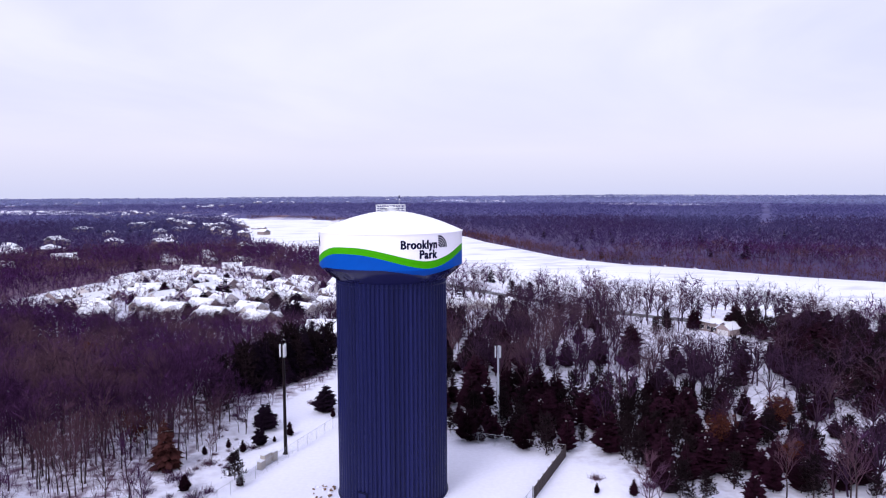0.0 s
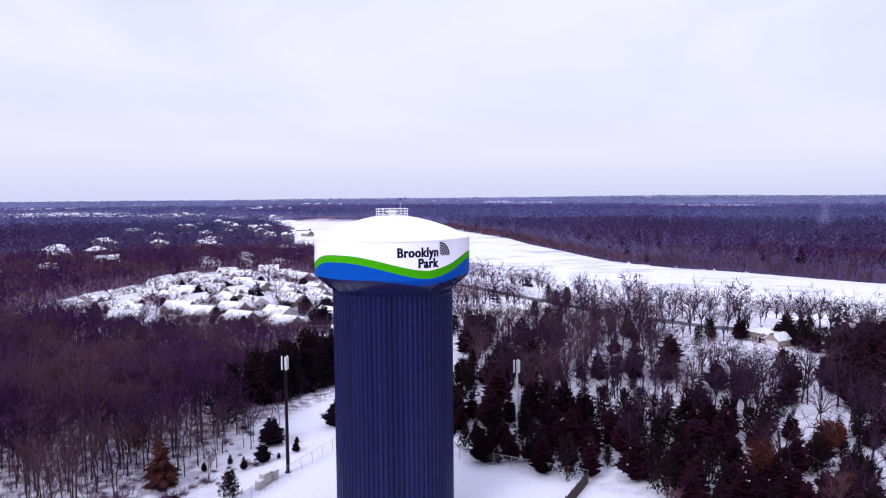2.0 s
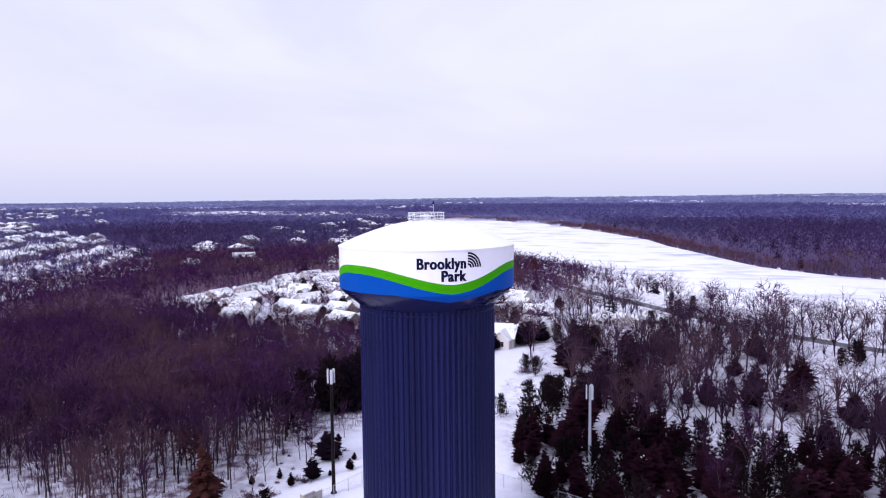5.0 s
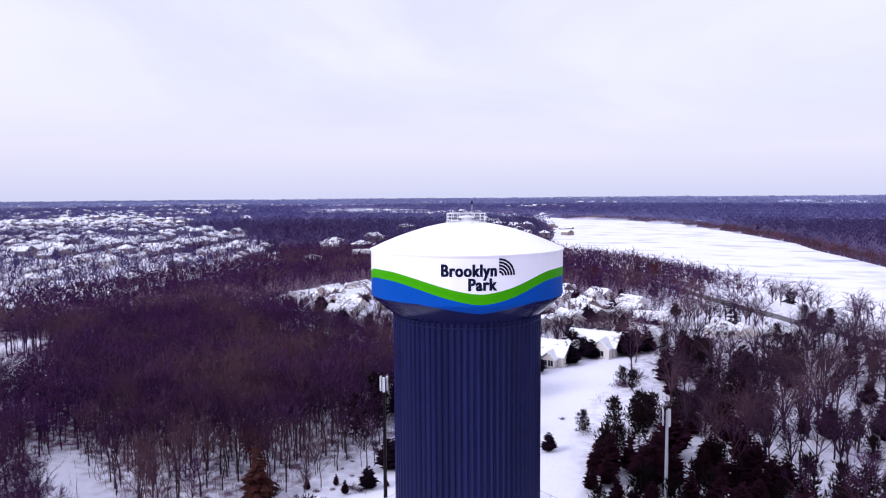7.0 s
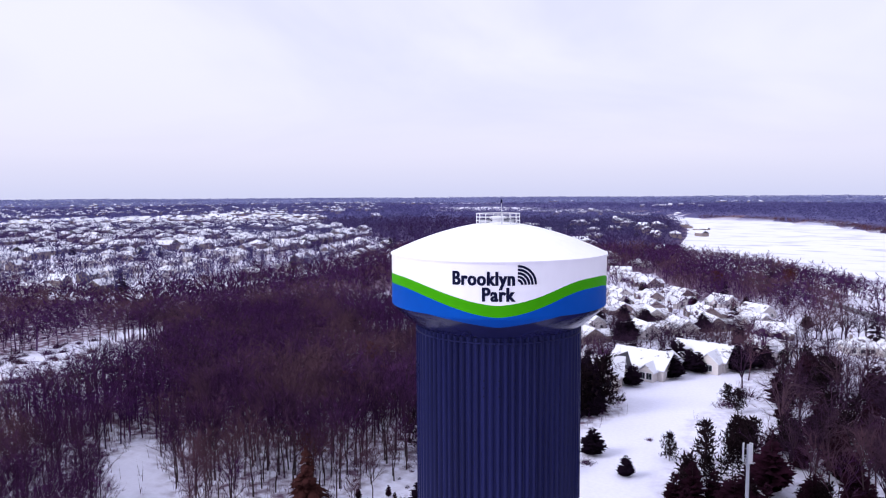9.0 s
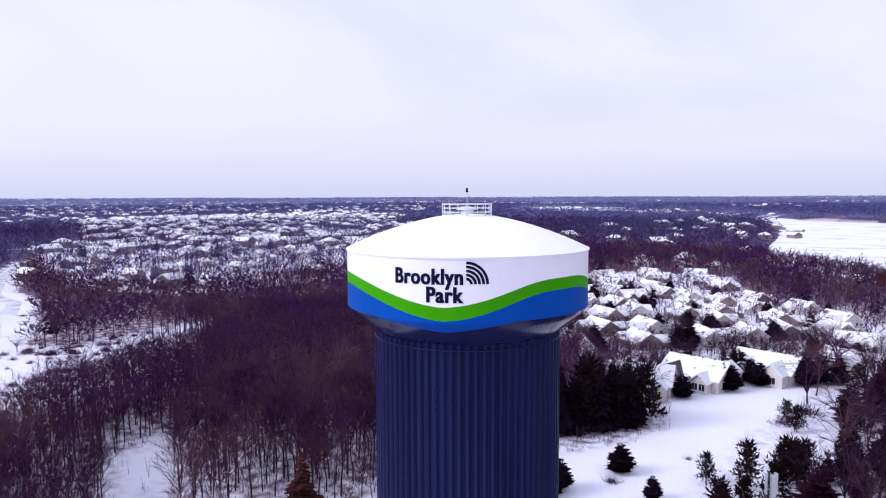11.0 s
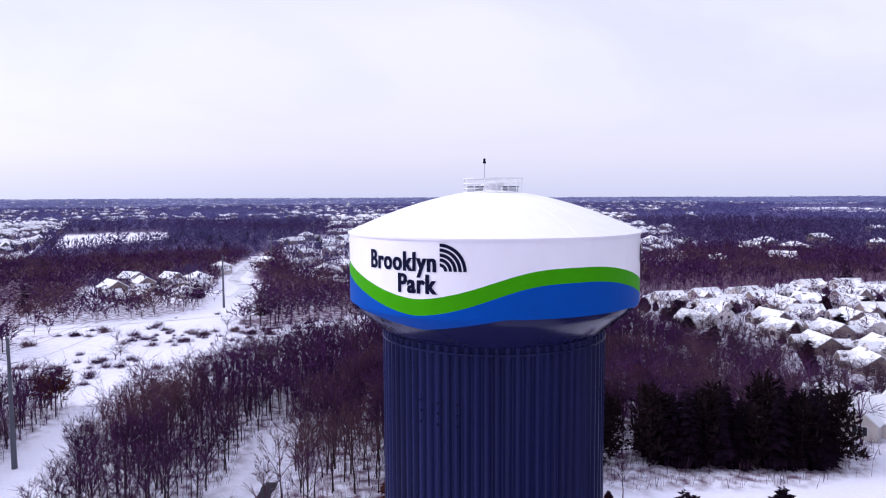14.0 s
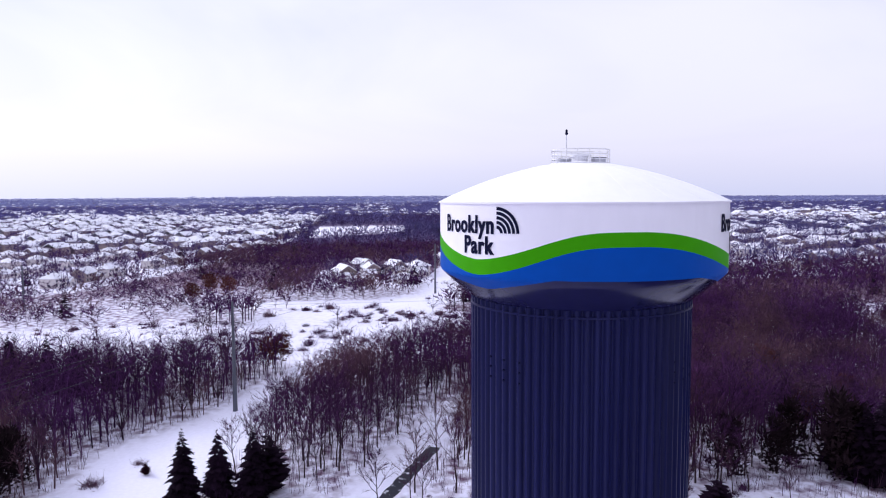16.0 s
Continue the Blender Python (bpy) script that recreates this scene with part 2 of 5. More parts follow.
def thin(m, share):
    """Lets light through to even out lit and shaded slivers, stand-ins for finer twigs."""
    n, l = m.node_tree.nodes, m.node_tree.links
    bsdf, out = n["Principled BSDF"], n["Material Output"]
    back, both_ = n.new("ShaderNodeBsdfTranslucent"), n.new("ShaderNodeMixShader")
    l.new(bsdf.inputs["Base Color"].links[0].from_socket, back.inputs["Color"])
    both_.inputs[0].default_value = share
    l.new(bsdf.outputs[0], both_.inputs[1]), l.new(back.outputs[0], both_.inputs[2])
    l.new(both_.outputs[0], out.inputs["Surface"])


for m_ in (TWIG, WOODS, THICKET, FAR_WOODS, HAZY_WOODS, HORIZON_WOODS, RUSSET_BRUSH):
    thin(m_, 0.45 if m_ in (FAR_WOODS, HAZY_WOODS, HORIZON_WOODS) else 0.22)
SIDING = material("cream_siding", (0.60, 0.55, 0.54), 0.7, vary=0.08, grain=3, patch=0.4, stretch=(0.3, 0.3, 6), each=0.12)
TAN = material("tan_siding", (0.24, 0.185, 0.18), 0.7, vary=0.1, grain=3, patch=0.4, stretch=(0.3, 0.3, 6), each=0.25)
TRIM = material("white_trim", (0.72, 0.72, 0.76), 0.5, vary=0.05, grain=3)
GLASS = material("dark_window_glass", (0.02, 0.022, 0.03), 0.08, vary=0.1, bump=0, spec=0.6)
GARAGE = material("garage_door_paint", (0.55, 0.53, 0.54), 0.6, vary=0.06, grain=2, stretch=(0.2, 0.2, 4))
WIRE = material("dark_cable", (0.03, 0.03, 0.04), 0.6, vary=0.1, bump=0)
BOARD = material("dark_weathered_boards", (0.050, 0.034, 0.036), 0.85, vary=0.35, grain=3, patch=0.5, stretch=(1, 1, 0.2), each=0.3)
CAR_DARK = material("dark_car_paint", (0.03, 0.03, 0.04), 0.25, vary=0.1, bump=0)
RUBBER = material("black_rubber", (0.02, 0.02, 0.022), 0.7, vary=0.1, bump=0)


# ---- mesh helpers ----
class Shape:
    """Points and faces of one mesh."""

    def __init__(self):
        self.v, self.f = [], []

    def add(self, points, faces):
        k = len(self.v)
        self.v += [tuple(p) for p in points]
        self.f += [tuple(k + i for i in f) for f in faces]
        return self

    def box(self, x0, y0, z0, x1, y1, z1):
        return self.add([(x0, y0, z0), (x1, y0, z0), (x1, y1, z0), (x0, y1, z0), (x0, y0, z1), (x1, y0, z1), (x1, y1, z1), (x0, y1, z1)],
                        [(3, 2, 1, 0), (4, 5, 6, 7), (0, 1, 5, 4), (1, 2, 6, 5), (2, 3, 7, 6), (3, 0, 4, 7)])

    def tube(self, a, b, ra, rb, sides=8, caps=True):
        a, b = Vector(a), Vector(b)
        d = (b - a).normalized()
        u = d.orthogonal().normalized()
        w = d.cross(u)
        ring = [math.cos(2 * math.pi * i / sides) * u + math.sin(2 * math.pi * i / sides) * w for i in range(sides)]
        faces = [(i, (i + 1) % sides, sides + (i + 1) % sides, sides + i) for i in range(sides)]
        if caps:
            faces += [tuple(reversed(range(sides))), tuple(range(sides, 2 * sides))]
        return self.add([a + ra * r for r in ring] + [b + rb * r for r in ring], faces)

    def turned(self, profile, sides=96):
        """A surface of revolution about z, from rows of (radius, height)."""
        pts = [(r * math.cos(2 * math.pi * i / sides), r * math.sin(2 * math.pi * i / sides), z) for r, z in profile for i in range(sides)]
        return self.add(pts, [(j * sides + i, j * sides + (i + 1) % sides, (j + 1) * sides + (i + 1) % sides, (j + 1) * sides + i)
                              for j in range(len(profile) - 1) for i in range(sides)])

    def mesh(self, name, mat, smooth=False):
        me = bpy.data.meshes.new(name)
        me.from_pydata(self.v, [], self.f)
        me.materials.append(mat)
        if smooth:
            me.shade_smooth()
        return me


def soup(name, points, tris, mat):
    """A mesh from arrays of points and triangles."""
    me = bpy.data.meshes.new(name)
    me.vertices.add(len(points))
    me.vertices.foreach_set("co", np.asarray(points, np.float32).ravel())
    me.loops.add(3 * len(tris))
    me.loops.foreach_set("vertex_index", np.asarray(tris, np.int32).ravel())
    me.polygons.add(len(tris))
    me.polygons.foreach_set("loop_start", np.arange(0, 3 * len(tris), 3, dtype=np.int32))
    me.update(calc_edges=True)
    me.materials.append(mat)
    return me


def part(name, shape, mat, parent, label="", smooth=False):
    """One mesh object under a thing or a part; shape is a Shape or a ready mesh."""
    me = shape.mesh(name, mat, smooth) if isinstance(shape, Shape) else shape
    ob = new(name, me)
    ob.parent = parent
    return tagged(ob, label)


def thing(name, label, category, group="", kind="", at=None):
    ob = new(name)
    ob.empty_display_size = 0.5
    if at is not None:
        ob.matrix_basis = at
    return tagged(ob, label, category, group, kind)


def structure(name, me, label, category):
    return tagged(new(name, me), label, category, kind="structure")


# ---- the plan, in metres, the tower's axis at the origin ----
NEAR_BANK = [(420, -120), (330, -20), (240, 70), (165, 143), (118, 186), (75, 228), (40, 265), (5, 308), (-40, 364), (-95, 408), (-150, 482),
             (-186, 600), (-226, 740), (-300, 960), (-420, 1200), (-650, 1480), (-900, 1640)]
FAR_BANK = [(560, 20), (450, 130), (330, 215), (247, 279), (209, 306), (160, 357), (128, 380), (97, 423), (84, 466), (66, 532), (45, 600), (27, 690),
            (-38, 868), (-138, 1092), (-258, 1232), (-399, 1300), (-500, 1420), (-614, 1560), (-860, 1720)]
RIVER = NEAR_BANK + FAR_BANK[::-1]
LOT = [(-12, 28.5), (27, 12), (13, -19), (-29, -19)]
FIELD = [(-12, 28), (-25, 30), (-27, 42), (-20, 58), (-18, 72), (-26, 88), (-34, 100), (-14, 126), (-6, 118), (-3, 92), (-5, 74), (-3, 58), (-1, 45), (4, 30), (10, 20)]
VERGE = [(-11, 29), (-28, -20), (13, -20), (20, -4), (27, 12), (35, 6), (33, -8), (20, -30), (-40, -30), (-37, -14), (-36, 6), (-35.5, 22), (-33, 34), (-28, 40)]
TRAIL = [(-24, -19), (-36, -13), (-56, -3.4), (-78, 6)]
TRAIL_CUT = [(-30, -22), (-42, -17), (-52, -13), (-75, -1.5), (-76, 0), (-74, 3), (-62, -3.8), (-45, -11), (-30, -16)]
POWER_STRIP = [(-20, -68), (-44, -54), (-56, -54.5), (-63, -52), (-67, -45), (-77, -41.5), (-89, -37.5), (-102, -32), (-114, -28), (-114, -19), (-100, -22.5),
               (-86, -26), (-72, -28.5), (-57, -30.5), (-45, -35), (-34, -40), (-10, -58)]
RIVER_ROAD = [(150, 78), (125, 103), (94, 129), (81, 136), (68, 147), (58, 156), (36, 184), (8, 222), (-20, 262), (-62, 318), (-110, 380)]
POWER_CUT = [(60, -90), (10, -60), (-20, -50), (-40, -46), (-58, -43), (-76, -36), (-88, -32), (-108, -28), (-150, -12)]
CROSS_CUT = [(-136, -150), (-147, -105), (-152, -60), (-150, -20), (-158, 0), (-165, 30), (-172, 60)]
CLEARING = [(-104, -22), (-96, -14), (-107, -5), (-116, 5), (-114, 16), (-118, 30), (-140, 50), (-158, 46), (-164, 31), (-170, 16), (-179, 10), (-225, 24), (-268, 40),
            (-300, 40), (-300, 26), (-262, 16), (-215, 5), (-205, -8), (-196, -30), (-180, -46), (-150, -49), (-165, -61), (-165, -72), (-162, -87), (-160, -117), (-160, -150), (-100, -150),
            (-100, -108), (-98, -76), (-100, -60), (-108, -44), (-112, -34), (-104, -31)]
STREET = [(-196, -60), (-195, -4), (-197, 16), (-240, 22), (-268, 31), (-297, 30), (-370, 51), (-447, 80), (-600, 190)]
TOWNHOMES = [(-168, 134), (-118, 112), (-92, 104), (-66, 102), (-47, 98), (-37, 92), (-30, 100), (-12, 126), (2, 150), (-4, 178), (-10, 205), (-60, 225), (-100, 300), (-150, 290), (-165, 200)]
SUBURB_WEST = [(-215, -165), (-240, -128), (-300, -108), (-400, -84), (-520, -70), (-1150, -70), (-1150, -520), (-350, -420)]
SUBURB_NORTH = [(-236, 84), (-300, 62), (-480, 92), (-700, 200), (-1150, 330), (-1150, 900), (-700, 640), (-380, 420), (-262, 280), (-240, 180)]
WHITE_FIELD = [(-560, -62), (-640, 30), (-820, 44), (-790, -60)]
FAR_CUT = [(385, 728), (800, 1640), (1500, 3180)]
CLOSE_HOUSES = [(-300, -34), (-240, -34), (-232, 6), (-268, 20), (-304, 18)]


def inside(poly, x, y):
    hit = np.zeros(np.shape(x), bool)
    for (x0, y0), (x1, y1) in zip(poly, poly[1:] + poly[:1]):
        crosses = (y0 > y) != (y1 > y)
        hit ^= crosses & (x < (x1 - x0) * (y - y0) / ((y1 - y0) or 1e-9) + x0)
    return hit


def away(line, x, y, closed=False):
    """Distance from a line of points."""
    best = np.full(np.shape(x), 1e9)
    for (x0, y0), (x1, y1) in zip(line, line[1:] + line[:1] if closed else line[1:]):
        dx, dy = x1 - x0, y1 - y0
        t = np.clip(((x - x0) * dx + (y - y0) * dy) / (dx * dx + dy * dy), 0, 1)
        best = np.minimum(best, np.hypot(x - x0 - t * dx, y - y0 - t * dy))
    return best


def smooth(a, b, x):
    t = np.clip((x - a) / (b - a), 0, 1)
    return t * t * (3 - 2 * t)


def height(x, y):
    x, y = np.asarray(x, float), np.asarray(y, float)
    d, r = away(RIVER, x, y, True), np.hypot(x, y)
    bank = np.where(inside(RIVER, x, y), -8.5, -7.2 * (1 - smooth(2, 34, d)))
    roll = np.sin(x / 310 + 1.3) * np.cos(y / 270) * 2.5 + np.sin(x / 900 - y / 700) * 3
    return bank + roll * smooth(700, 1500, r) * smooth(5, 120, d) + 9 * smooth(2600, 4700, r)


def zone(x, y):
    """What grows or stands at a place: 0 open, 1 bare woods, 2 mixed woods, 3 among townhouses, 4 among houses, 5 scrub, 6 cedar wood."""
    z = np.where((x > -4) & (y > -40) & (0.62 * x + 0.78 * y < 240), 2, 1)
    z = np.where((z == 2) & ((y < 46 - 0.1 * x) | (x > 82 + 0.15 * (y - 40)) & (y < 116) & (x < 135)), 6, z)
    z = np.where(inside(SUBURB_WEST, x, y) | inside(SUBURB_NORTH, x, y) | inside(CLOSE_HOUSES, x, y), 4, z)
    z = np.where(inside(TOWNHOMES, x, y), 3, z)
    z = np.where(inside(CLEARING, x, y) | (away(CROSS_CUT, x, y) < 5), 5, z)
    shut = inside(FIELD, x, y) | inside(VERGE, x, y) | inside(LOT, x, y) | (np.hypot(x, y) < 12) | inside(TRAIL_CUT, x, y) | (away(TRAIL, x, y) < 2.0) | (away(RIVER_ROAD, x, y) < 4.2) | (away(STREET, x, y) < 7)
    shut |= inside(WHITE_FIELD, x, y)
    shut |= (np.hypot(x, y) > 1200) & (np.sin(x / 190 + 1) * np.sin(y / 260 + 2) + np.sin((x + y) / 410) > 1.42)
    shut |= inside(POWER_STRIP, x, y) | (away(POWER_CUT, x, y) < 3.6 + 6.4 * smooth(-86, -52, x)) | inside(RIVER, x, y) | (away(RIVER, x, y, True) < 2)
    return np.where(shut, 0, z)


# ---- ground and river ----
def spread(fine, reach, far):
    """Grid lines, close together within reach and ever wider beyond."""
    a, step = [], fine
    v = reach
    while v < far:
        step *= 1.13
        v += step
        a.append(min(v, far))
    return np.array([-v for v in reversed(a)] + list(np.arange(-reach, reach + 1e-6, fine)) + a)


def sheet(name, mats, xs, ys, pick):
    gx, gy = np.meshgrid(xs, ys)
    pts = np.stack([gx, gy, height(gx, gy)], -1).reshape(-1, 3)
    w = len(xs)
    q = (np.arange(len(ys) - 1)[:, None] * w + np.arange(w - 1)[None]).ravel()
    tris = np.concatenate([np.stack([q, q + 1, q + w + 1], 1), np.stack([q, q + w + 1, q + w], 1)])
    me = soup(name, pts, tris, mats[0])
    for m in mats[1:]:
        me.materials.append(m)
    c = pts[tris].mean(1)
    me.polygons.foreach_set("material_index", pick(c[:, 0], c[:, 1]).astype(np.int32))
    me.shade_smooth()
    return me


xs = ys = spread(5.0, 300, 4750)
xs = ys = np.unique(np.round(np.concatenate([xs, np.arange(-100, 101, 2.5), np.arange(-40, 40.1, 1.25)]), 3))


LITTER_SHADE = np.array([0.0, 1.0, 0.3, 0.0, 0.1, 0.12, 0.35])


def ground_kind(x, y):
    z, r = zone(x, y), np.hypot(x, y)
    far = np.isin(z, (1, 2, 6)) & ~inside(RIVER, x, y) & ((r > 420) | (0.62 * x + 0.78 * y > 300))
    # the haze-coloured floors are picked by distance
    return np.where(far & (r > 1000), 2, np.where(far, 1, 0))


def strew(me):
    """Strews leaf litter and painted shade, fading out at the edges of the woods."""
    p = np.empty(3 * len(me.vertices), np.float32)
    me.vertices.foreach_get("co", p)
    x, y = p[0::3].astype(float), p[1::3].astype(float)
    cover = sum(LITTER_SHADE[zone(x + dx, y + dy)] for dx, dy in ((0, 0), (1.6, 0.7), (-0.8, 1.6), (-1.5, -0.9), (0.9, -1.7))) / 5
    # farther out the floor is darkened more, for brush and hidden, shaded snow
    cover += 0.62 * smooth(0.7, 1.0, cover) * smooth(215, 300, np.hypot(x, y))
    cover += 0.34 * smooth(0.7, 1.0, cover) * smooth(60, 100, np.hypot(x, y)) * (x < -36) * (y > 8)
    cover += 0.42 * (inside(VERGE, x, y) & (x < -20.5)) * (1 - smooth(-36, -22, x))
    me.attributes.new("litter_shade", "FLOAT", "POINT").data.foreach_set("value", cover.astype(np.float32))
    return me


structure("ground", strew(sheet("ground", [WOOD_FLOOR, FAR_FLOOR, HAZE_FLOOR], xs, ys, ground_kind)), "snow-covered ground reaching out to the horizon", "ground")
ice = Shape()
near_b, far_b = [np.array(b, float) for b in (NEAR_BANK, FAR_BANK)]


def along(line, n):
    s = np.r_[0, np.cumsum(np.hypot(*np.diff(line, axis=0).T))]
    u = np.linspace(0, s[-1], n)
    return np.stack([np.interp(u, s, line[:, 0]), np.interp(u, s, line[:, 1])], 1)


A, B = along(near_b, 140), along(far_b, 140)
A, B = A + 0.012 * (A - B), B + 0.012 * (B - A)
cols = 12
for i in range(140):
    for j in range(cols + 1):
        p = A[i] + (B[i] - A[i]) * j / cols
        ice.v.append((p[0], p[1], -7.0))
for i in range(139):
    for j in range(cols):
        k = i * (cols + 1) + j
        ice.f.append((k, k + 1, k + cols + 2, k + cols + 1))
structure("water", ice.mesh("water", ICE, True), "frozen river covered with snow and grey ice streaks", "river")


def ribbon(name, line, width, z, mat, label, category, offset=0.0, lo=0.0, hi=1.0):
    line = along(np.array(line, float), 60)
    line = line[int(lo * 59):int(hi * 59) + 1]
    t = np.gradient(line, axis=0)
    nrm = np.stack([-t[:, 1], t[:, 0]], 1) / np.linalg.norm(t, axis=1)[:, None]
    s = Shape()
    for i, (p, q) in enumerate(zip(line, nrm)):
        w = width * (1 + 0.12 * math.sin(i * 1.7)) / 2
        for k in (-1, 1):
            e = p + q * (offset + k * w)
            s.v += [(e[0], e[1], z), (e[0], e[1], z - 0.3)]
    for i in range(len(line) - 1):
        k = 4 * i
        s.f += [(k, k + 2, k + 6, k + 4), (k, k + 4, k + 5, k + 1), (k + 2, k + 3, k + 7, k + 6)]
    return structure(name, s.mesh(name, mat), label, category)


ribbon("road_trail", TRAIL, 1.9, 0.03, ASPHALT, "narrow wet asphalt trail cleared of snow through the woods", "trail", 0.0, 0.0, 0.55)
ribbon("road_river", RIVER_ROAD, 6.0, 0.04, WET_ROAD, "wet dark road running between the woods and the river", "road")
ribbon("road_street", STREET[3:], 5.5, 0.03, SLUSH, "residential street of packed snow with tyre tracks", "street")
ribbon("road_footpath", STREET[:3], 1.6, 0.03, SLUSH, "cleared footpath along the snowy clearing", "path")


# ---- water tower ----
R_TANK, R_COL, Z_EAVE, Z_KNUCKLE, Z_COL = 10.0, 7.72, 37.45, 32.75, 30.75
LOGO = -58.6  # azimuth of the lettering that the camera passes


def swell(a):
    """0 under each lettering, 1 midway between two; the climb to one side is fuller."""
    t = 3 * radians(a - LOGO - 1.5)
    c = (0.5 - 0.5 * math.cos(t)) ** 0.80
    return c + (1.1 * c ** 3 * (1 - c) if math.sin(t) > 0 else 0)


def wave(a, low_z, high_z):
    """Height of a stripe's edge: three swells round the tank, lowest under each lettering."""
    return low_z + (high_z - low_z) * swell(a)


def tank_radius(z):
    if z >= Z_KNUCKLE:
        return R_TANK
    t = (Z_KNUCKLE - z) / (Z_KNUCKLE - Z_COL)
    return R_TANK - (R_TANK - R_COL) * (0.15 * t + 0.85 * t ** 1.15)


def band(lower, upper, rows, steps=240, out=0.0):
    """A strip round the tank between two heights that depend on the azimuth."""
    s = Shape()
    for j in range(rows + 1):
        for i in range(steps):
            a = 360 * i / steps
            z = lower(a) + (upper(a) - lower(a)) * j / rows
            r = tank_radius(z) + out
            s.v.append((r * math.cos(radians(a)), r * math.sin(radians(a)), z))
    s.f = [(j * steps + i, j * steps + (i + 1) % steps, (j + 1) * steps + (i + 1) % steps, (j + 1) * steps + i) for j in range(rows) for i in range(steps)]
    return s


def on_tank(me, azimuth, z0, width, cap, cap_now, lift=0.03):
    """Lays flat lettering round the tank: its left edge at the azimuth, its baseline at z0."""
    xs_ = [v.co.x for v in me.vertices]
    lo, k = min(xs_), width / (max(xs_) - min(xs_))
    for v in me.vertices:
        a, r = radians(azimuth) + (v.co.x - lo) * k / R_TANK, R_TANK + lift + v.co.z
        v.co = (r * math.cos(a), r * math.sin(a), z0 + v.co.y * cap / cap_now)
    return me


def lettering(text, mat):
    curve = bpy.data.curves.new("lettering", "FONT")
    curve.body, curve.size, curve.offset, curve.resolution_u, curve.space_character = text, 1.0, 0.024, 5, 1.10
    ob = new("lettering", curve)
    bpy.context.view_layer.update()
    me = bpy.data.meshes.new_from_object(ob.evaluated_get(bpy.context.evaluated_depsgraph_get()))
    bpy.data.objects.remove(ob)
    bpy.data.curves.remove(curve)
    bm = bmesh.new()
    for k in range(-2, 3):
        me.transform(Matrix.Translation((0.014 * k, 0, 0.003 * k)))
        bm.from_mesh(me)
        me.transform(Matrix.Translation((-0.014 * k, 0, -0.003 * k)))
    for x in np.arange(-1, 8, 0.14):
        bmesh.ops.bisect_plane(bm, geom=bm.verts[:] + bm.edges[:] + bm.faces[:], plane_co=(x, 0, 0), plane_no=(1, 0, 0))
    bm.to_mesh(me)
    bm.free()
    me.materials.clear()
    me.materials.append(mat)
    return me


def emblem_arc(azimuth, z0, r0, r1, turns=14):
    s = Shape()
    for i in range(turns + 1):
        t = math.pi / 2 * i / turns
        for r in (r0, r1):
            a = radians(azimuth) + r * math.sin(t) * 1.0 / R_TANK
            s.v.append(((R_TANK + 0.03) * math.cos(a), (R_TANK + 0.03) * math.sin(a), z0 + r * math.cos(t)))
    s.f = [(2 * i, 2 * i + 2, 2 * i + 3, 2 * i + 1) for i in range(turns)]
    return s


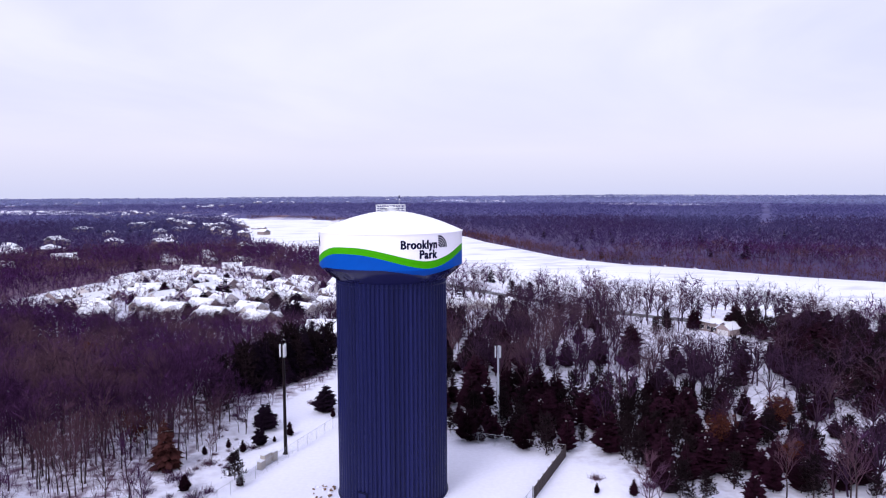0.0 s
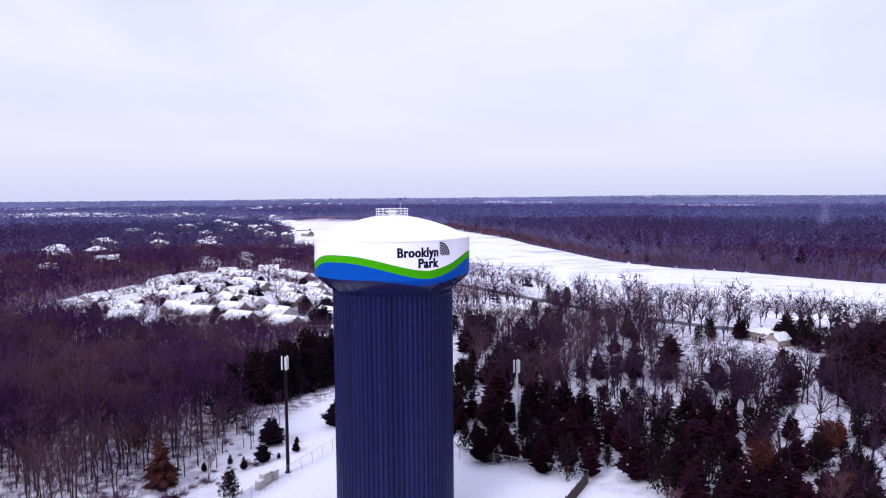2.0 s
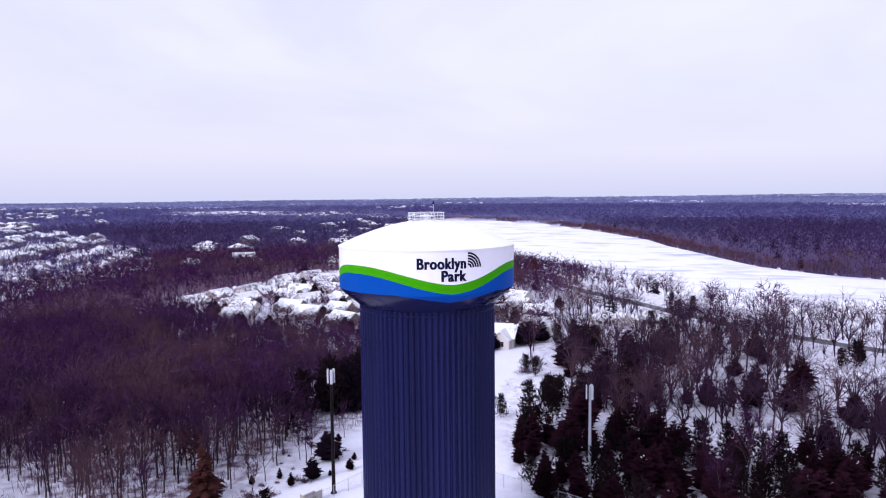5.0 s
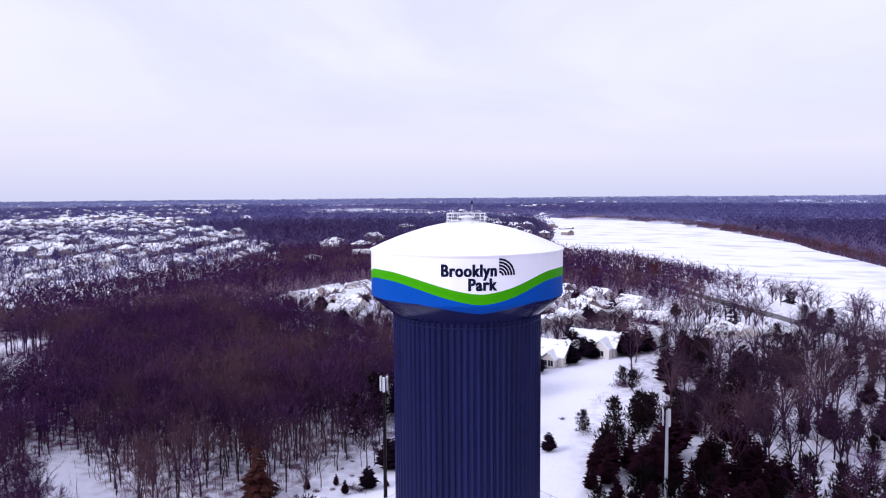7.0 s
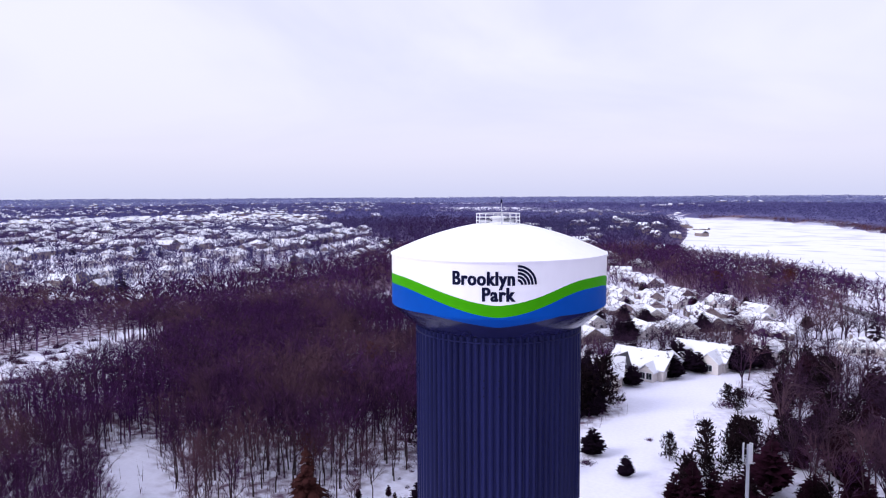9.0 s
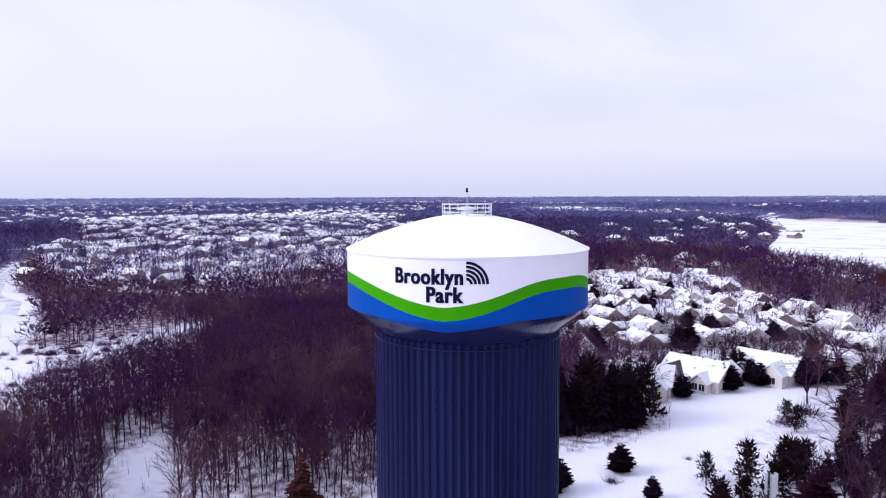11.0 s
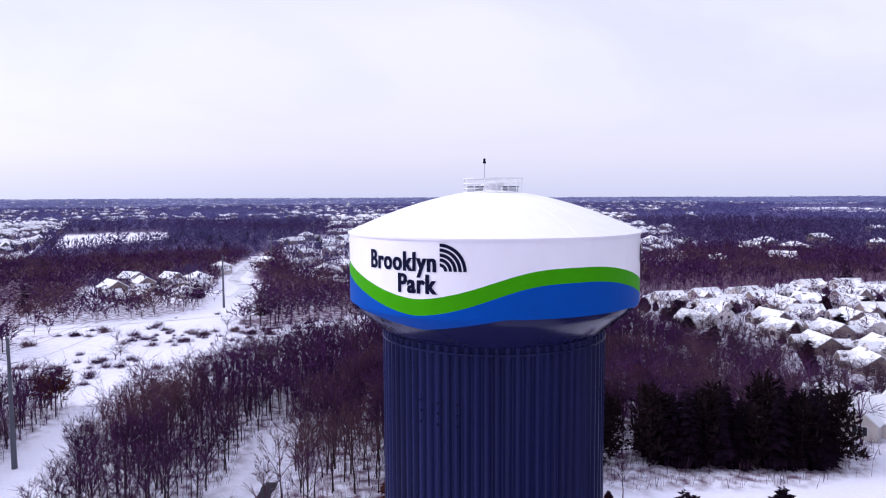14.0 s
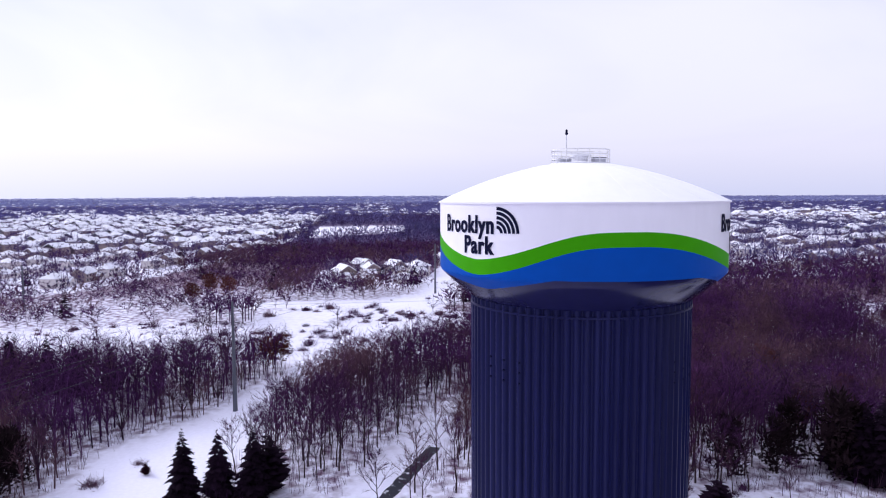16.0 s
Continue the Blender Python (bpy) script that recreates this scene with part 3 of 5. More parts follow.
def water_tower():
    t = thing("water_tower", "slate blue fluted water tower with white, green and blue tank", "water tower")
    # fluted pedestal: ridges with flat faces between
    flutes, s = 76, Shape()
    steps = flutes * 6
    for z, scale in ((-0.4, 1.0), (0.0, 1.0), (10.0, 1.0), (20.0, 1.0), (30.2, 1.0), (Z_COL, 1.002)):
        for i in range(steps):
            k = (i % 6) / 6
            r = (R_COL - 0.04 + (0.10 if k in (0, 1 / 6) else (0.02 if k in (2 / 6, 5 / 6) else -0.12))) * scale
            a = 2 * math.pi * i / steps
            s.v.append((r * math.cos(a), r * math.sin(a), z))
    s.f = [(j * steps + i, j * steps + (i + 1) % steps, (j + 1) * steps + (i + 1) % steps, (j + 1) * steps + i) for j in range(5) for i in range(steps)]
    part("pedestal", s, BLUE_STEEL, t, "fluted slate blue steel column")
    part("pedestal_ring", Shape().turned([(R_COL, 30.2), (R_COL + 0.085, 30.22), (R_COL + 0.085, 30.34), (R_COL, 30.36)], 152), BLUE_STEEL, t)
    part("base_plate", Shape().turned([(R_COL - 0.2, -0.3), (R_COL + 0.22, -0.3), (R_COL + 0.22, 0.12), (R_COL - 0.2, 0.14)], 76), BLUE_STEEL, t)
    # bolted plates a quarter of the way down the column
    bolt = Shape().tube((R_COL + 0.02, 0, 0), (R_COL + 0.13, 0, 0), 0.085, 0.07, 6).mesh("bolt", NAVY)
    for k in (-65.5, 34, 124, 214):
        for j in range(3):
            for z in (25.75, 26.45, 27.1):
                part("bolt", bolt, NAVY, t, "dark bolt head").matrix_basis = Matrix.Translation((0, 0, z)) @ Matrix.Rotation(radians(k + j * 720 / flutes), 4, "Z")
    edge = lambda a: 31.93 + 0.92 * min(1.0, 1.45 * swell(a)) ** 0.8
    part("bowl", band(lambda a: Z_COL, edge, 8), BOWL_PAINT, t, "dark slate blue flared tank bottom", True)
    part("blue_stripe", band(edge, lambda a: wave(a, 32.90, 34.84), 6), BLUE_PAINT, t, "bright blue wave stripe")
    part("green_stripe", band(lambda a: wave(a, 32.90, 34.84), lambda a: wave(a, 33.88, 35.72), 3), GREEN_PAINT, t, "bright green wave stripe")
    part("tank_wall", band(lambda a: wave(a, 33.88, 35.72), lambda a: Z_EAVE - 0.1, 4), WHITE_STEEL, t, "white painted tank wall", True)
    rim = Shape().turned([(R_TANK, Z_EAVE - 0.1), (R_TANK + 0.09, Z_EAVE - 0.1), (R_TANK + 0.09, Z_EAVE + 0.02), (R_TANK - 0.02, Z_EAVE + 0.05)], 240)
    part("roof_rim", rim, WHITE_STEEL, t)
    roof = [(R_TANK - 0.02, Z_EAVE + 0.05)]
    for k in range(1, 17):
        u = 1 - k / 17
        roof.append((R_TANK * u, Z_EAVE + 0.05 + 2.75 * (1 - u ** 1.72)))
    roof.append((0.02, Z_EAVE + 2.8))
    part("roof", Shape().turned(roof, 160), ROOF_WHITE, t, "white domed tank roof", True)
    # weld seams down the roof
    for k in range(0, 360, 15):
        s = Shape()
        for (r0, z0), (r1, z1) in zip(roof[:14], roof[1:15]):
            a = radians(k)
            s.tube((r0 * math.cos(a), r0 * math.sin(a), z0), (r1 * math.cos(a), r1 * math.sin(a), z1), 0.012, 0.012, 4, False)
        part("roof_seam", s, ROOF_WHITE, t)
    # guard rail round the crown
    rail = part("guard_rail", Shape().turned([(2.03, 41.0), (2.08, 41.0), (2.08, 41.07), (2.03, 41.07), (2.03, 41.0)], 48), TRIM, t, "white tubular guard rail")
    for z in (40.35, 40.68):
        part("rail_bar", Shape().turned([(2.03, z), (2.075, z), (2.075, z + 0.05), (2.03, z + 0.05), (2.03, z)], 48), TRIM, rail)
    part("toe_board", Shape().turned([(2.03, 39.95), (2.06, 39.95), (2.06, 40.13), (2.03, 40.13)], 48), TRIM, rail)
    for k in range(16):
        a = 2 * math.pi * k / 16
        c, q = 2.055 * math.cos(a), 2.055 * math.sin(a)
        part("post", Shape().tube((c, q, 39.9), (c, q, 41.07), 0.03, 0.03, 6), TRIM, rail)
    # hatches, vent and beacon mast inside it
    s = Shape().turned([(0.55, 40.1), (0.55, 40.55), (0.8, 40.56), (0.8, 40.7), (0.3, 40.82), (0.02, 40.84)], 24)
    part("vent", s, TRIM, t, "white mushroom roof vent")
    for x, y in ((-0.9, -0.9), (0.3, 1.25)):
        hatch = part("hatch", Shape().box(x - 0.4, y - 0.4, 40.0, x + 0.4, y + 0.4, 40.45), GALV, t, "grey roof hatch")
        part("hatch_lid", Shape().box(x - 0.44, y - 0.44, 40.45, x + 0.44, y + 0.44, 40.52), GREY_POLE, hatch)
    mast = part("mast", Shape().tube((1.29, -1.40, 40.0), (1.29, -1.40, 42.1), 0.035, 0.03, 8), PALE_POLE, t, "thin beacon mast")
    lamp = Shape().turned([(0.02, 42.02), (0.10, 42.03), (0.11, 42.12), (0.08, 42.15), (0.08, 42.33), (0.03, 42.37), (0.01, 42.38)], 12)
    lamp.v = [(x + 1.29, y - 1.40, z) for x, y, z in lamp.v]
    part("beacon", lamp, NAVY, mast, "small dark aviation beacon")
    # door at the foot, facing south-west
    for name, mat, w, h, out in (("door_frame", NAVY, 1.5, 2.45, 0.14), ("door", BLUE_STEEL, 1.2, 2.2, 0.19)):
        m = Matrix.Rotation(radians(-118), 4, "Z")
        d = Shape().box(R_COL - 0.1, -w / 2, 0, R_COL + out, w / 2, h)
        d.v = [tuple(m @ Vector(p)) for p in d.v]
        part(name, d, mat, t)
    # lettering and emblem, three times round the tank
    bold = lettering("B", NAVY)
    cap_now = max(v.co.y for v in bold.vertices)
    bpy.data.meshes.remove(bold)
    for k in LOGOS:
        c = LOGO + k
        part("lettering", on_tank(lettering("Brooklyn", NAVY), c - 19.9, 35.55, 5.17, 1.10, cap_now), NAVY, t, "navy lettering on white")
        part("lettering", on_tank(lettering("Park", NAVY), c - 5.6, 34.26, 2.72, 1.10, cap_now), NAVY, t, "navy lettering on white")
        for r in range(5):
            part("emblem_arc", emblem_arc(c + 10.9, 35.58, 1.60 - 0.285 * r - 0.195, 1.60 - 0.285 * r), NAVY, t, "navy quarter arc")
    return t


LOGOS = (0, 121, -120)
water_tower()

# rubble and dead weeds at the foot of the tower
rng = random.Random(4)
for k in range(26):
    s, size = Shape(), rng.uniform(0.12, 0.42)
    pts = [Vector((rng.uniform(-1, 1), rng.uniform(-1, 1), rng.uniform(-0.3, 0.8))).normalized() * size * rng.uniform(0.7, 1.1) for _ in range(9)]
    bm = bmesh.new()
    for p in pts:
        bm.verts.new(p)
    bmesh.ops.convex_hull(bm, input=bm.verts)
    me = bpy.data.meshes.new("rock")
    bm.to_mesh(me)
    bm.free()
    me.materials.append(RUST_DIRT if k % 3 else SNOW)
    rock = new("rock", me)
    rock.location = (rng.uniform(-11.6, -8.4), rng.uniform(-4.4, 0.6), 0.05)
    tagged(rock, "brown rock half buried in snow beside the tower" if k % 3 else "snow-covered rock beside the tower", "rock", "rubble at the tower")


# ---- masts, fence, cabinets ----
def monopole(at, top, r0, r1, mat, label, turn):
    t = thing("cell_mast", label, "mast", at=pose(*at, 0, 0, 0))
    part("pole", Shape().tube((0, 0, -0.3), (0, 0, top), r0, r1, 12), mat, t, smooth=False)
    part("flange", Shape().tube((0, 0, -0.1), (0, 0, 0.18), r0 * 1.7, r0 * 1.7, 12), mat, t)
    for k in range(3):
        a = radians(turn + 120 * k)
        c, q = math.cos(a), math.sin(a)
        for z in (top - 0.5, top - 1.5):
            part("bracket", Shape().tube((0, 0, z), (0.42 * c, 0.42 * q, z), 0.04, 0.04, 6), GALV, t)
        m = pose(0.48 * c, 0.48 * q, top - 1.95, 0, 0, turn + 120 * k)
        s = Shape().box(-0.06, -0.19, 0, 0.08, 0.19, 2.05).box(0.08, -0.13, 0.03, 0.12, 0.13, 2.02)
        s.v = [tuple(m @ Vector(p)) for p in s.v]
        part("antenna", s, PANEL, t, "tall pale grey antenna panel")
    cable = Shape().tube((r0 + 0.03, 0, 0.2), (r1 + 0.03, 0, top - 2), 0.03, 0.03, 5)
    part("cable", cable, WIRE, t)
    return t


monopole((-18.8, 13.4, 0), 18.2, 0.27, 0.17, DARK_POLE, "dark brown cell mast with pale antenna panels beside the fence", -60)
monopole((16.9, 24.0, 0), 15.4, 0.26, 0.17, PALE_POLE, "pale grey cell mast with antenna panels among the cedars", -50)


def fence(a, b, label):
    a, b = Vector((*a, 0)), Vector((*b, 0))
    n = max(2, round((b - a).length / 3.0))
    d = (b - a).normalized()
    t = thing("chain_link_fence", label, "fence", "fence round the tower lot")
    for k in range(n + 1):
        p = a.lerp(b, k / n)
        part("post", Shape().tube(p - Vector((0, 0, 0.3)), p + Vector((0, 0, 2.0)), 0.045, 0.045, 6), GALV, t)
    part("top_rail", Shape().tube(a + Vector((0, 0, 1.93)), b + Vector((0, 0, 1.93)), 0.03, 0.03, 6), GALV, t)
    wires, length = Shape(), (b - a).length
    side = Vector((0, 0, 0.008))
    for k in range(int(length / 0.28)):
        for way in (1, -1):
            p = a + d * (k * 0.28) + Vector((0, 0, 0.05 if way > 0 else 1.9))
            e = p + d * 1.85 + Vector((0, 0, 1.85 * way))
            if (e - a).length < length:
                wires.add([p, p + d * 0.014, e + d * 0.014, e], [(0, 1, 2, 3)])
    part("wire_mesh", wires, GALV, t, "thin galvanised wire mesh")
    return t


corners = [(-12, 28.5), (27, 12), (19.8, -4), (13, -19), (-29, -19)]
for k, (p, q) in enumerate(zip(corners, corners[1:] + corners[:1])):
    if k != 1:
        fence(p, q, "galvanised chain-link fence standing in snow round the tower lot")


def board_fence(a, b):
    """A close-boarded fence on posts and two rails."""
    a, b = Vector((*a, 0)), Vector((*b, 0))
    t = thing("board_fence", "dark weathered board fence standing in snow", "fence", "fence round the tower lot", at=Matrix.Translation(a) @ pose(0, 0, 0, 0, 0, math.degrees(math.atan2(b.y - a.y, b.x - a.x))))
    long = (b - a).length
    board = Shape().add([(0, 0, -0.1), (0.15, 0, -0.1), (0.15, 0.025, -0.1), (0, 0.025, -0.1), (0, 0, 1.82), (0.15, 0, 1.82), (0.15, 0.025, 1.82), (0, 0.025, 1.82), (0.075, 0, 1.9), (0.075, 0.025, 1.9)],
                        [(0, 1, 5, 8, 4), (2, 3, 7, 9, 6), (1, 2, 6, 5), (3, 0, 4, 7), (5, 6, 9, 8), (7, 4, 8, 9)]).mesh("board", BOARD)
    for k in range(int(long / 0.165)):
        part("board", board, BOARD, t).location = (k * 0.165, 0.03, r_fence.uniform(-0.03, 0.03))
    for z in (0.4, 1.5):
        part("rail", Shape().box(0, -0.04, z, long, 0.03, z + 0.09), BOARD, t)
    for k in range(8):
        x = long * k / 7
        part("post", Shape().box(x - 0.06, -0.16, -0.3, x + 0.06, -0.04, 1.95), BOARD, t)


r_fence = random.Random(2)
board_fence(corners[1], corners[2])


def equipment_cabinet(at, turn, w, d, h):
    t = thing("equipment_cabinet", "beige metal equipment cabinet with snow on top", "cabinet", "cabinets at the mast", at=pose(*at, 0, 0, turn))
    body = part("body", Shape().box(-w / 2, -d / 2, -0.05, w / 2, d / 2, h), CABINET, t)
    part("door", Shape().box(-w / 2 + 0.08, -d / 2 - 0.03, 0.12, w / 2 - 0.08, -d / 2, h - 0.1), CABINET, body)
    part("snow_cap", Shape().box(-w / 2 - 0.04, -d / 2 - 0.04, h, w / 2 + 0.04, d / 2 + 0.04, h + 0.12), ROOF_SNOW, t)
    part("plinth", Shape().box(-w / 2 - 0.15, -d / 2 - 0.15, -0.3, w / 2 + 0.15, d / 2 + 0.15, 0.06), GALV, t)


for at, turn, w, d, h in (((-20.9, 9.0, 0), 68, 1.6, 0.9, 1.7), ((-20.1, 10.8, 0), 68, 1.1, 0.8, 1.4), ((-21.2, 7.2, 0), 68, 0.9, 0.8, 1.2)):
    equipment_cabinet(at, turn, w, d, h)


def power_pole(at, top, turn, label="tall grey steel power pole with short crossarms"):
    t = thing("power_pole", label, "power pole", "power line", at=pose(*at, 0, 0, turn))
    part("pole", Shape().tube((0, 0, -0.3), (0, 0, top), 0.42, 0.2, 12), GREY_POLE, t)
    for z, w in ((top - 3.8, 1.5), (top - 2.4, 1.2), (top - 1.0, 1.2)):
        side = -1 if z == top - 2.4 else 1
        arm = part("crossarm", Shape().tube((0, 0, z), (side * w, 0, z + 0.25), 0.08, 0.05, 6), GREY_POLE, t)
        part("insulator", Shape().tube((side * w, 0, z + 0.25), (side * w, 0, z - 0.45), 0.07, 0.07, 6), PANEL, arm)
    return t


LINE = [((30, -93, 0), 19.5), ((-75.2, -37.7, 0), 19.5), ((-214, 13.2, 0), 19.0), ((-361, 62, 0), 19.0), ((-533, 135, 0), 19.0)]
for at, top in LINE:
    power_pole(at, top, 68)
power_pole((-449, 106, 0), 17, 60)
power_pole((-202, -129, 0), 14.5, 70)


def cable(a, b, sag, r=0.022):
    s, n = Shape(), 14
    pts = [Vector(a).lerp(Vector(b), k / n) - Vector((0, 0, 4 * sag * (k / n) * (1 - k / n))) for k in range(n + 1)]
    for p, q in zip(pts, pts[1:]):
        s.tube(p, q, r, r, 4, False)
    ob = new("power_cable", s.mesh("power_cable", WIRE))
    return tagged(ob, "thin dark power cable slung between poles", "cable", "power cables")


arm = Matrix.Rotation(radians(68), 3, "Z") @ Vector((1, 0, 0))
for (p, t0), (q, t1) in zip(LINE, LINE[1:]):
    for side, w, dz in ((1, 1.5, -4.0), (-1, 1.2, -2.6), (1, 1.2, -1.2)):
        cable(Vector(p) + arm * side * w + Vector((0, 0, t0 + dz)), Vector(q) + arm * side * w + Vector((0, 0, t1 + dz)), 2.2)


# ---- houses ----
def gable(s, x0, x1, y0, y1, z0, z1, ridge_y=True):
    """Two roof slabs with thickness and overhang over the walls x0..x1, y0..y1; the ridge runs along x (or along y)."""
    t = 0.32
    if ridge_y:
        ym = (y0 + y1) / 2
        prof = [(y0, z0), (ym, z1), (y1, z0), (y1, z0 + t * 0.8), (ym, z1 + t), (y0, z0 + t * 0.8)]
        pts = [(x, y, z) for x in (x0, x1) for y, z in prof]
    else:
        xm = (x0 + x1) / 2
        prof = [(x0, z0), (xm, z1), (x1, z0), (x1, z0 + t * 0.8), (xm, z1 + t), (x0, z0 + t * 0.8)]
        pts = [(x, y, z) for y in (y0, y1) for x, z in prof]
    faces = [(i, (i + 1) % 6, 6 + (i + 1) % 6, 6 + i) for i in range(6)] + [(0, 1, 4, 5), (1, 2, 3, 4), (6, 11, 10, 7), (7, 10, 9, 8)]
    return s.add(pts, faces)


def gabled_walls(s, x0, x1, y0, y1, z, zr, ridge_y=True):
    """Walls with pointed gable ends."""
    s.box(x0, y0, -0.4, x1, y1, z)
    if ridge_y:
        ym = (y0 + y1) / 2
        return s.add([(x0, y0, z), (x0, y1, z), (x0, ym, zr), (x1, y0, z), (x1, y1, z), (x1, ym, zr)], [(0, 2, 1), (3, 4, 5)])
    xm = (x0 + x1) / 2
    return s.add([(x0, y0, z), (x1, y0, z), (xm, y0, zr), (x0, y1, z), (x1, y1, z), (xm, y1, zr)], [(0, 1, 2), (3, 5, 4)])


def window(parent, x, y, z, w, h, face, mullions=1):
    """A window standing proud of a wall that faces -y, +y, -x or +x."""
    m = {"s": pose(x, y, z), "n": pose(x, y, z, 0, 0, 180), "e": pose(x, y, z, 0, 0, 90), "w": pose(x, y, z, 0, 0, -90)}[face]
    f = Shape().box(-w / 2 - 0.1, -0.05, -0.1, w / 2 + 0.1, 0.02, h + 0.1)
    p, n = Shape(), mullions + 1
    for k in range(n):
        u = -w / 2 + w * k / n
        p.box(u + 0.03 * (k > 0), -0.058, 0, u + w / n - 0.03 * (k < n - 1), -0.02, h)
    for s in (f, p):
        s.v = [tuple(m @ Vector(q)) for q in s.v]
    frame_ = part("window", f, TRIM, parent, "white window frame")
    part("pane", p, GLASS, frame_, "dark glass pane")


def townhouse(name, label, siding, bare=False, mirrored=1):
    """A long one-storey townhouse with a cross gable, a sun porch and a garage wing."""
    t = thing(name, label, "townhouse", "townhouses")
    k = mirrored
    w = Shape()
    gabled_walls(w, -7.5, 7.5, -5, 5, 3.0, 6.3)
    part("wall", w, siding, t)
    part("roof", gable(Shape(), -8.0, 8.0, -5.6, 5.6, 2.75, 6.45), ROOF_SNOW, t, "gabled roof under snow")
    wing = part("wing", gabled_walls(Shape(), *sorted((k * 1.2, k * 6.8)), -8.2, -3, 3.0, 5.2, False), siding, t)
    part("wing_roof", gable(Shape(), *sorted((k * 0.8, k * 7.2)), -8.6, -1.5, 2.8, 5.35, False), SHINGLE if bare else ROOF_SNOW, wing,
         "bare dark shingle roof" if bare else "snowy cross gable")
    porch = part("porch", gabled_walls(Shape(), *sorted((k * -5.8, k * -2.0)), -7.4, -4.9, 2.5, 4.2, False), siding, t)
    part("porch_roof", gable(Shape(), *sorted((k * -6.3, k * -1.5)), -7.9, -2.5, 2.35, 4.4, False), ROOF_SNOW, porch)
    garage = part("garage", gabled_walls(Shape(), *sorted((k * -6.5, k * -0.5)), 4.5, 9.0, 2.7, 4.8, False), siding, t)
    part("garage_roof", gable(Shape(), *sorted((k * -6.9, k * -0.1)), 2.0, 9.4, 2.55, 4.95, False), ROOF_SNOW, garage)
    part("garage_door", Shape().box(*sorted((k * -5.8, k * -1.2))[:1], 9.0, 0.0, sorted((k * -5.8, k * -1.2))[1], 9.06, 2.2), GARAGE, garage)
    window(t, k * 4.0, -8.2, 0.8, 2.4, 1.6, "s", 2)
    window(t, k * -3.0, -7.4, 0.7, 1.4, 1.6, "s", 1)
    window(t, k * -4.8, -7.4, 0.7, 1.4, 1.6, "s", 1)
    window(t, k * -0.4, -5.0, 0.9, 1.2, 1.4, "s", 1)
    for y in (-2.2, 2.2):
        window(t, 7.5, y, 0.9, 1.3, 1.4, "e", 1)
        window(t, -7.5, y, 0.9, 1.3, 1.4, "w", 1)
    window(t, k * 3.2, 5.0, 0.9, 1.6, 1.3, "n", 1)
    for x in (-5, -2, 1, 4):
        part("roof_vent", Shape().box(x - 0.16, -0.16, 6.5, x + 0.16, 0.16, 7.0), SHINGLE, t, "small dark ridge vent")
    return t


def hip(s, x0, x1, y0, y1, z0, z1):
    """A hipped roof with a soffit."""
    d = (y1 - y0) / 2
    ym = (y0 + y1) / 2
    return s.add([(x0, y0, z0), (x1, y0, z0), (x1, y1, z0), (x0, y1, z0), (x0, y0, z0 + 0.28), (x1, y0, z0 + 0.28), (x1, y1, z0 + 0.28), (x0, y1, z0 + 0.28),
                  (x0 + d, ym, z1), (x1 - d, ym, z1)],
                 [(3, 2, 1, 0), (0, 1, 5, 4), (1, 2, 6, 5), (2, 3, 7, 6), (3, 0, 4, 7), (4, 5, 9, 8), (6, 7, 8, 9), (5, 6, 9), (7, 4, 8)])


def house(label, siding, style):
    """A two-storey suburban house with a garage wing; hipped or gabled."""
    t = thing("house", label, "house", "suburban houses")
    h = {"rambler": 3.0, "ranch": 3.9}.get(style, 5.4)
    rise = 1.5 if style == "ranch" else 2.9
    part("wall", gabled_walls(Shape(), -6, 6, -4.5, 4.5, h, h + 2.9) if style == "gable" else Shape().box(-6, -4.5, -0.4, 6, 4.5, h), siding, t)
    roof = gable(Shape(), -6.6, 6.6, -5.2, 5.2, h - 0.25, h + 3.0) if style == "gable" else hip(Shape(), -6.6, 6.6, -5.1, 5.1, h - 0.05, h + rise)
    part("roof", roof, ROOF_SNOW, t, "roof under snow")
    g = part("garage", gabled_walls(Shape(), 4.2, 10.6, -6.6, 0.4, 2.8, 4.9, False), siding, t)
    part("garage_roof", gable(Shape(), 3.8, 11.0, -7.1, 0.9, 2.6, 5.0, False), ROOF_SNOW, g)
    part("garage_door", Shape().box(4.9, -6.66, 0.0, 9.9, -6.6, 2.25), GARAGE, g)
    part("chimney", Shape().box(-3.4, 0.6, h, -2.6, 1.3, h + rise + 0.5), TAN, t)
    for x in (-4.2, -1.2, 2.0):
        window(t, x, -4.5, 0.9, 1.5, 1.4, "s", 1)
        if x != 2.0:
            window(t, x, 4.5, 0.9, 1.5, 1.4, "n", 1)
        if style not in ("rambler", "ranch"):
            window(t, x, -4.5, 3.4, 1.4, 1.3, "s", 1)
    window(t, -6.0, -1.0, 0.9, 1.3, 1.3, "w", 1)
    window(t, 6.0, 2.4, h - 2, 1.2, 1.2, "e", 1)
    part("front_door", Shape().box(0.1, -4.56, 0.1, 1.1, -4.5, 2.15), DARK_POLE, t)
    return t


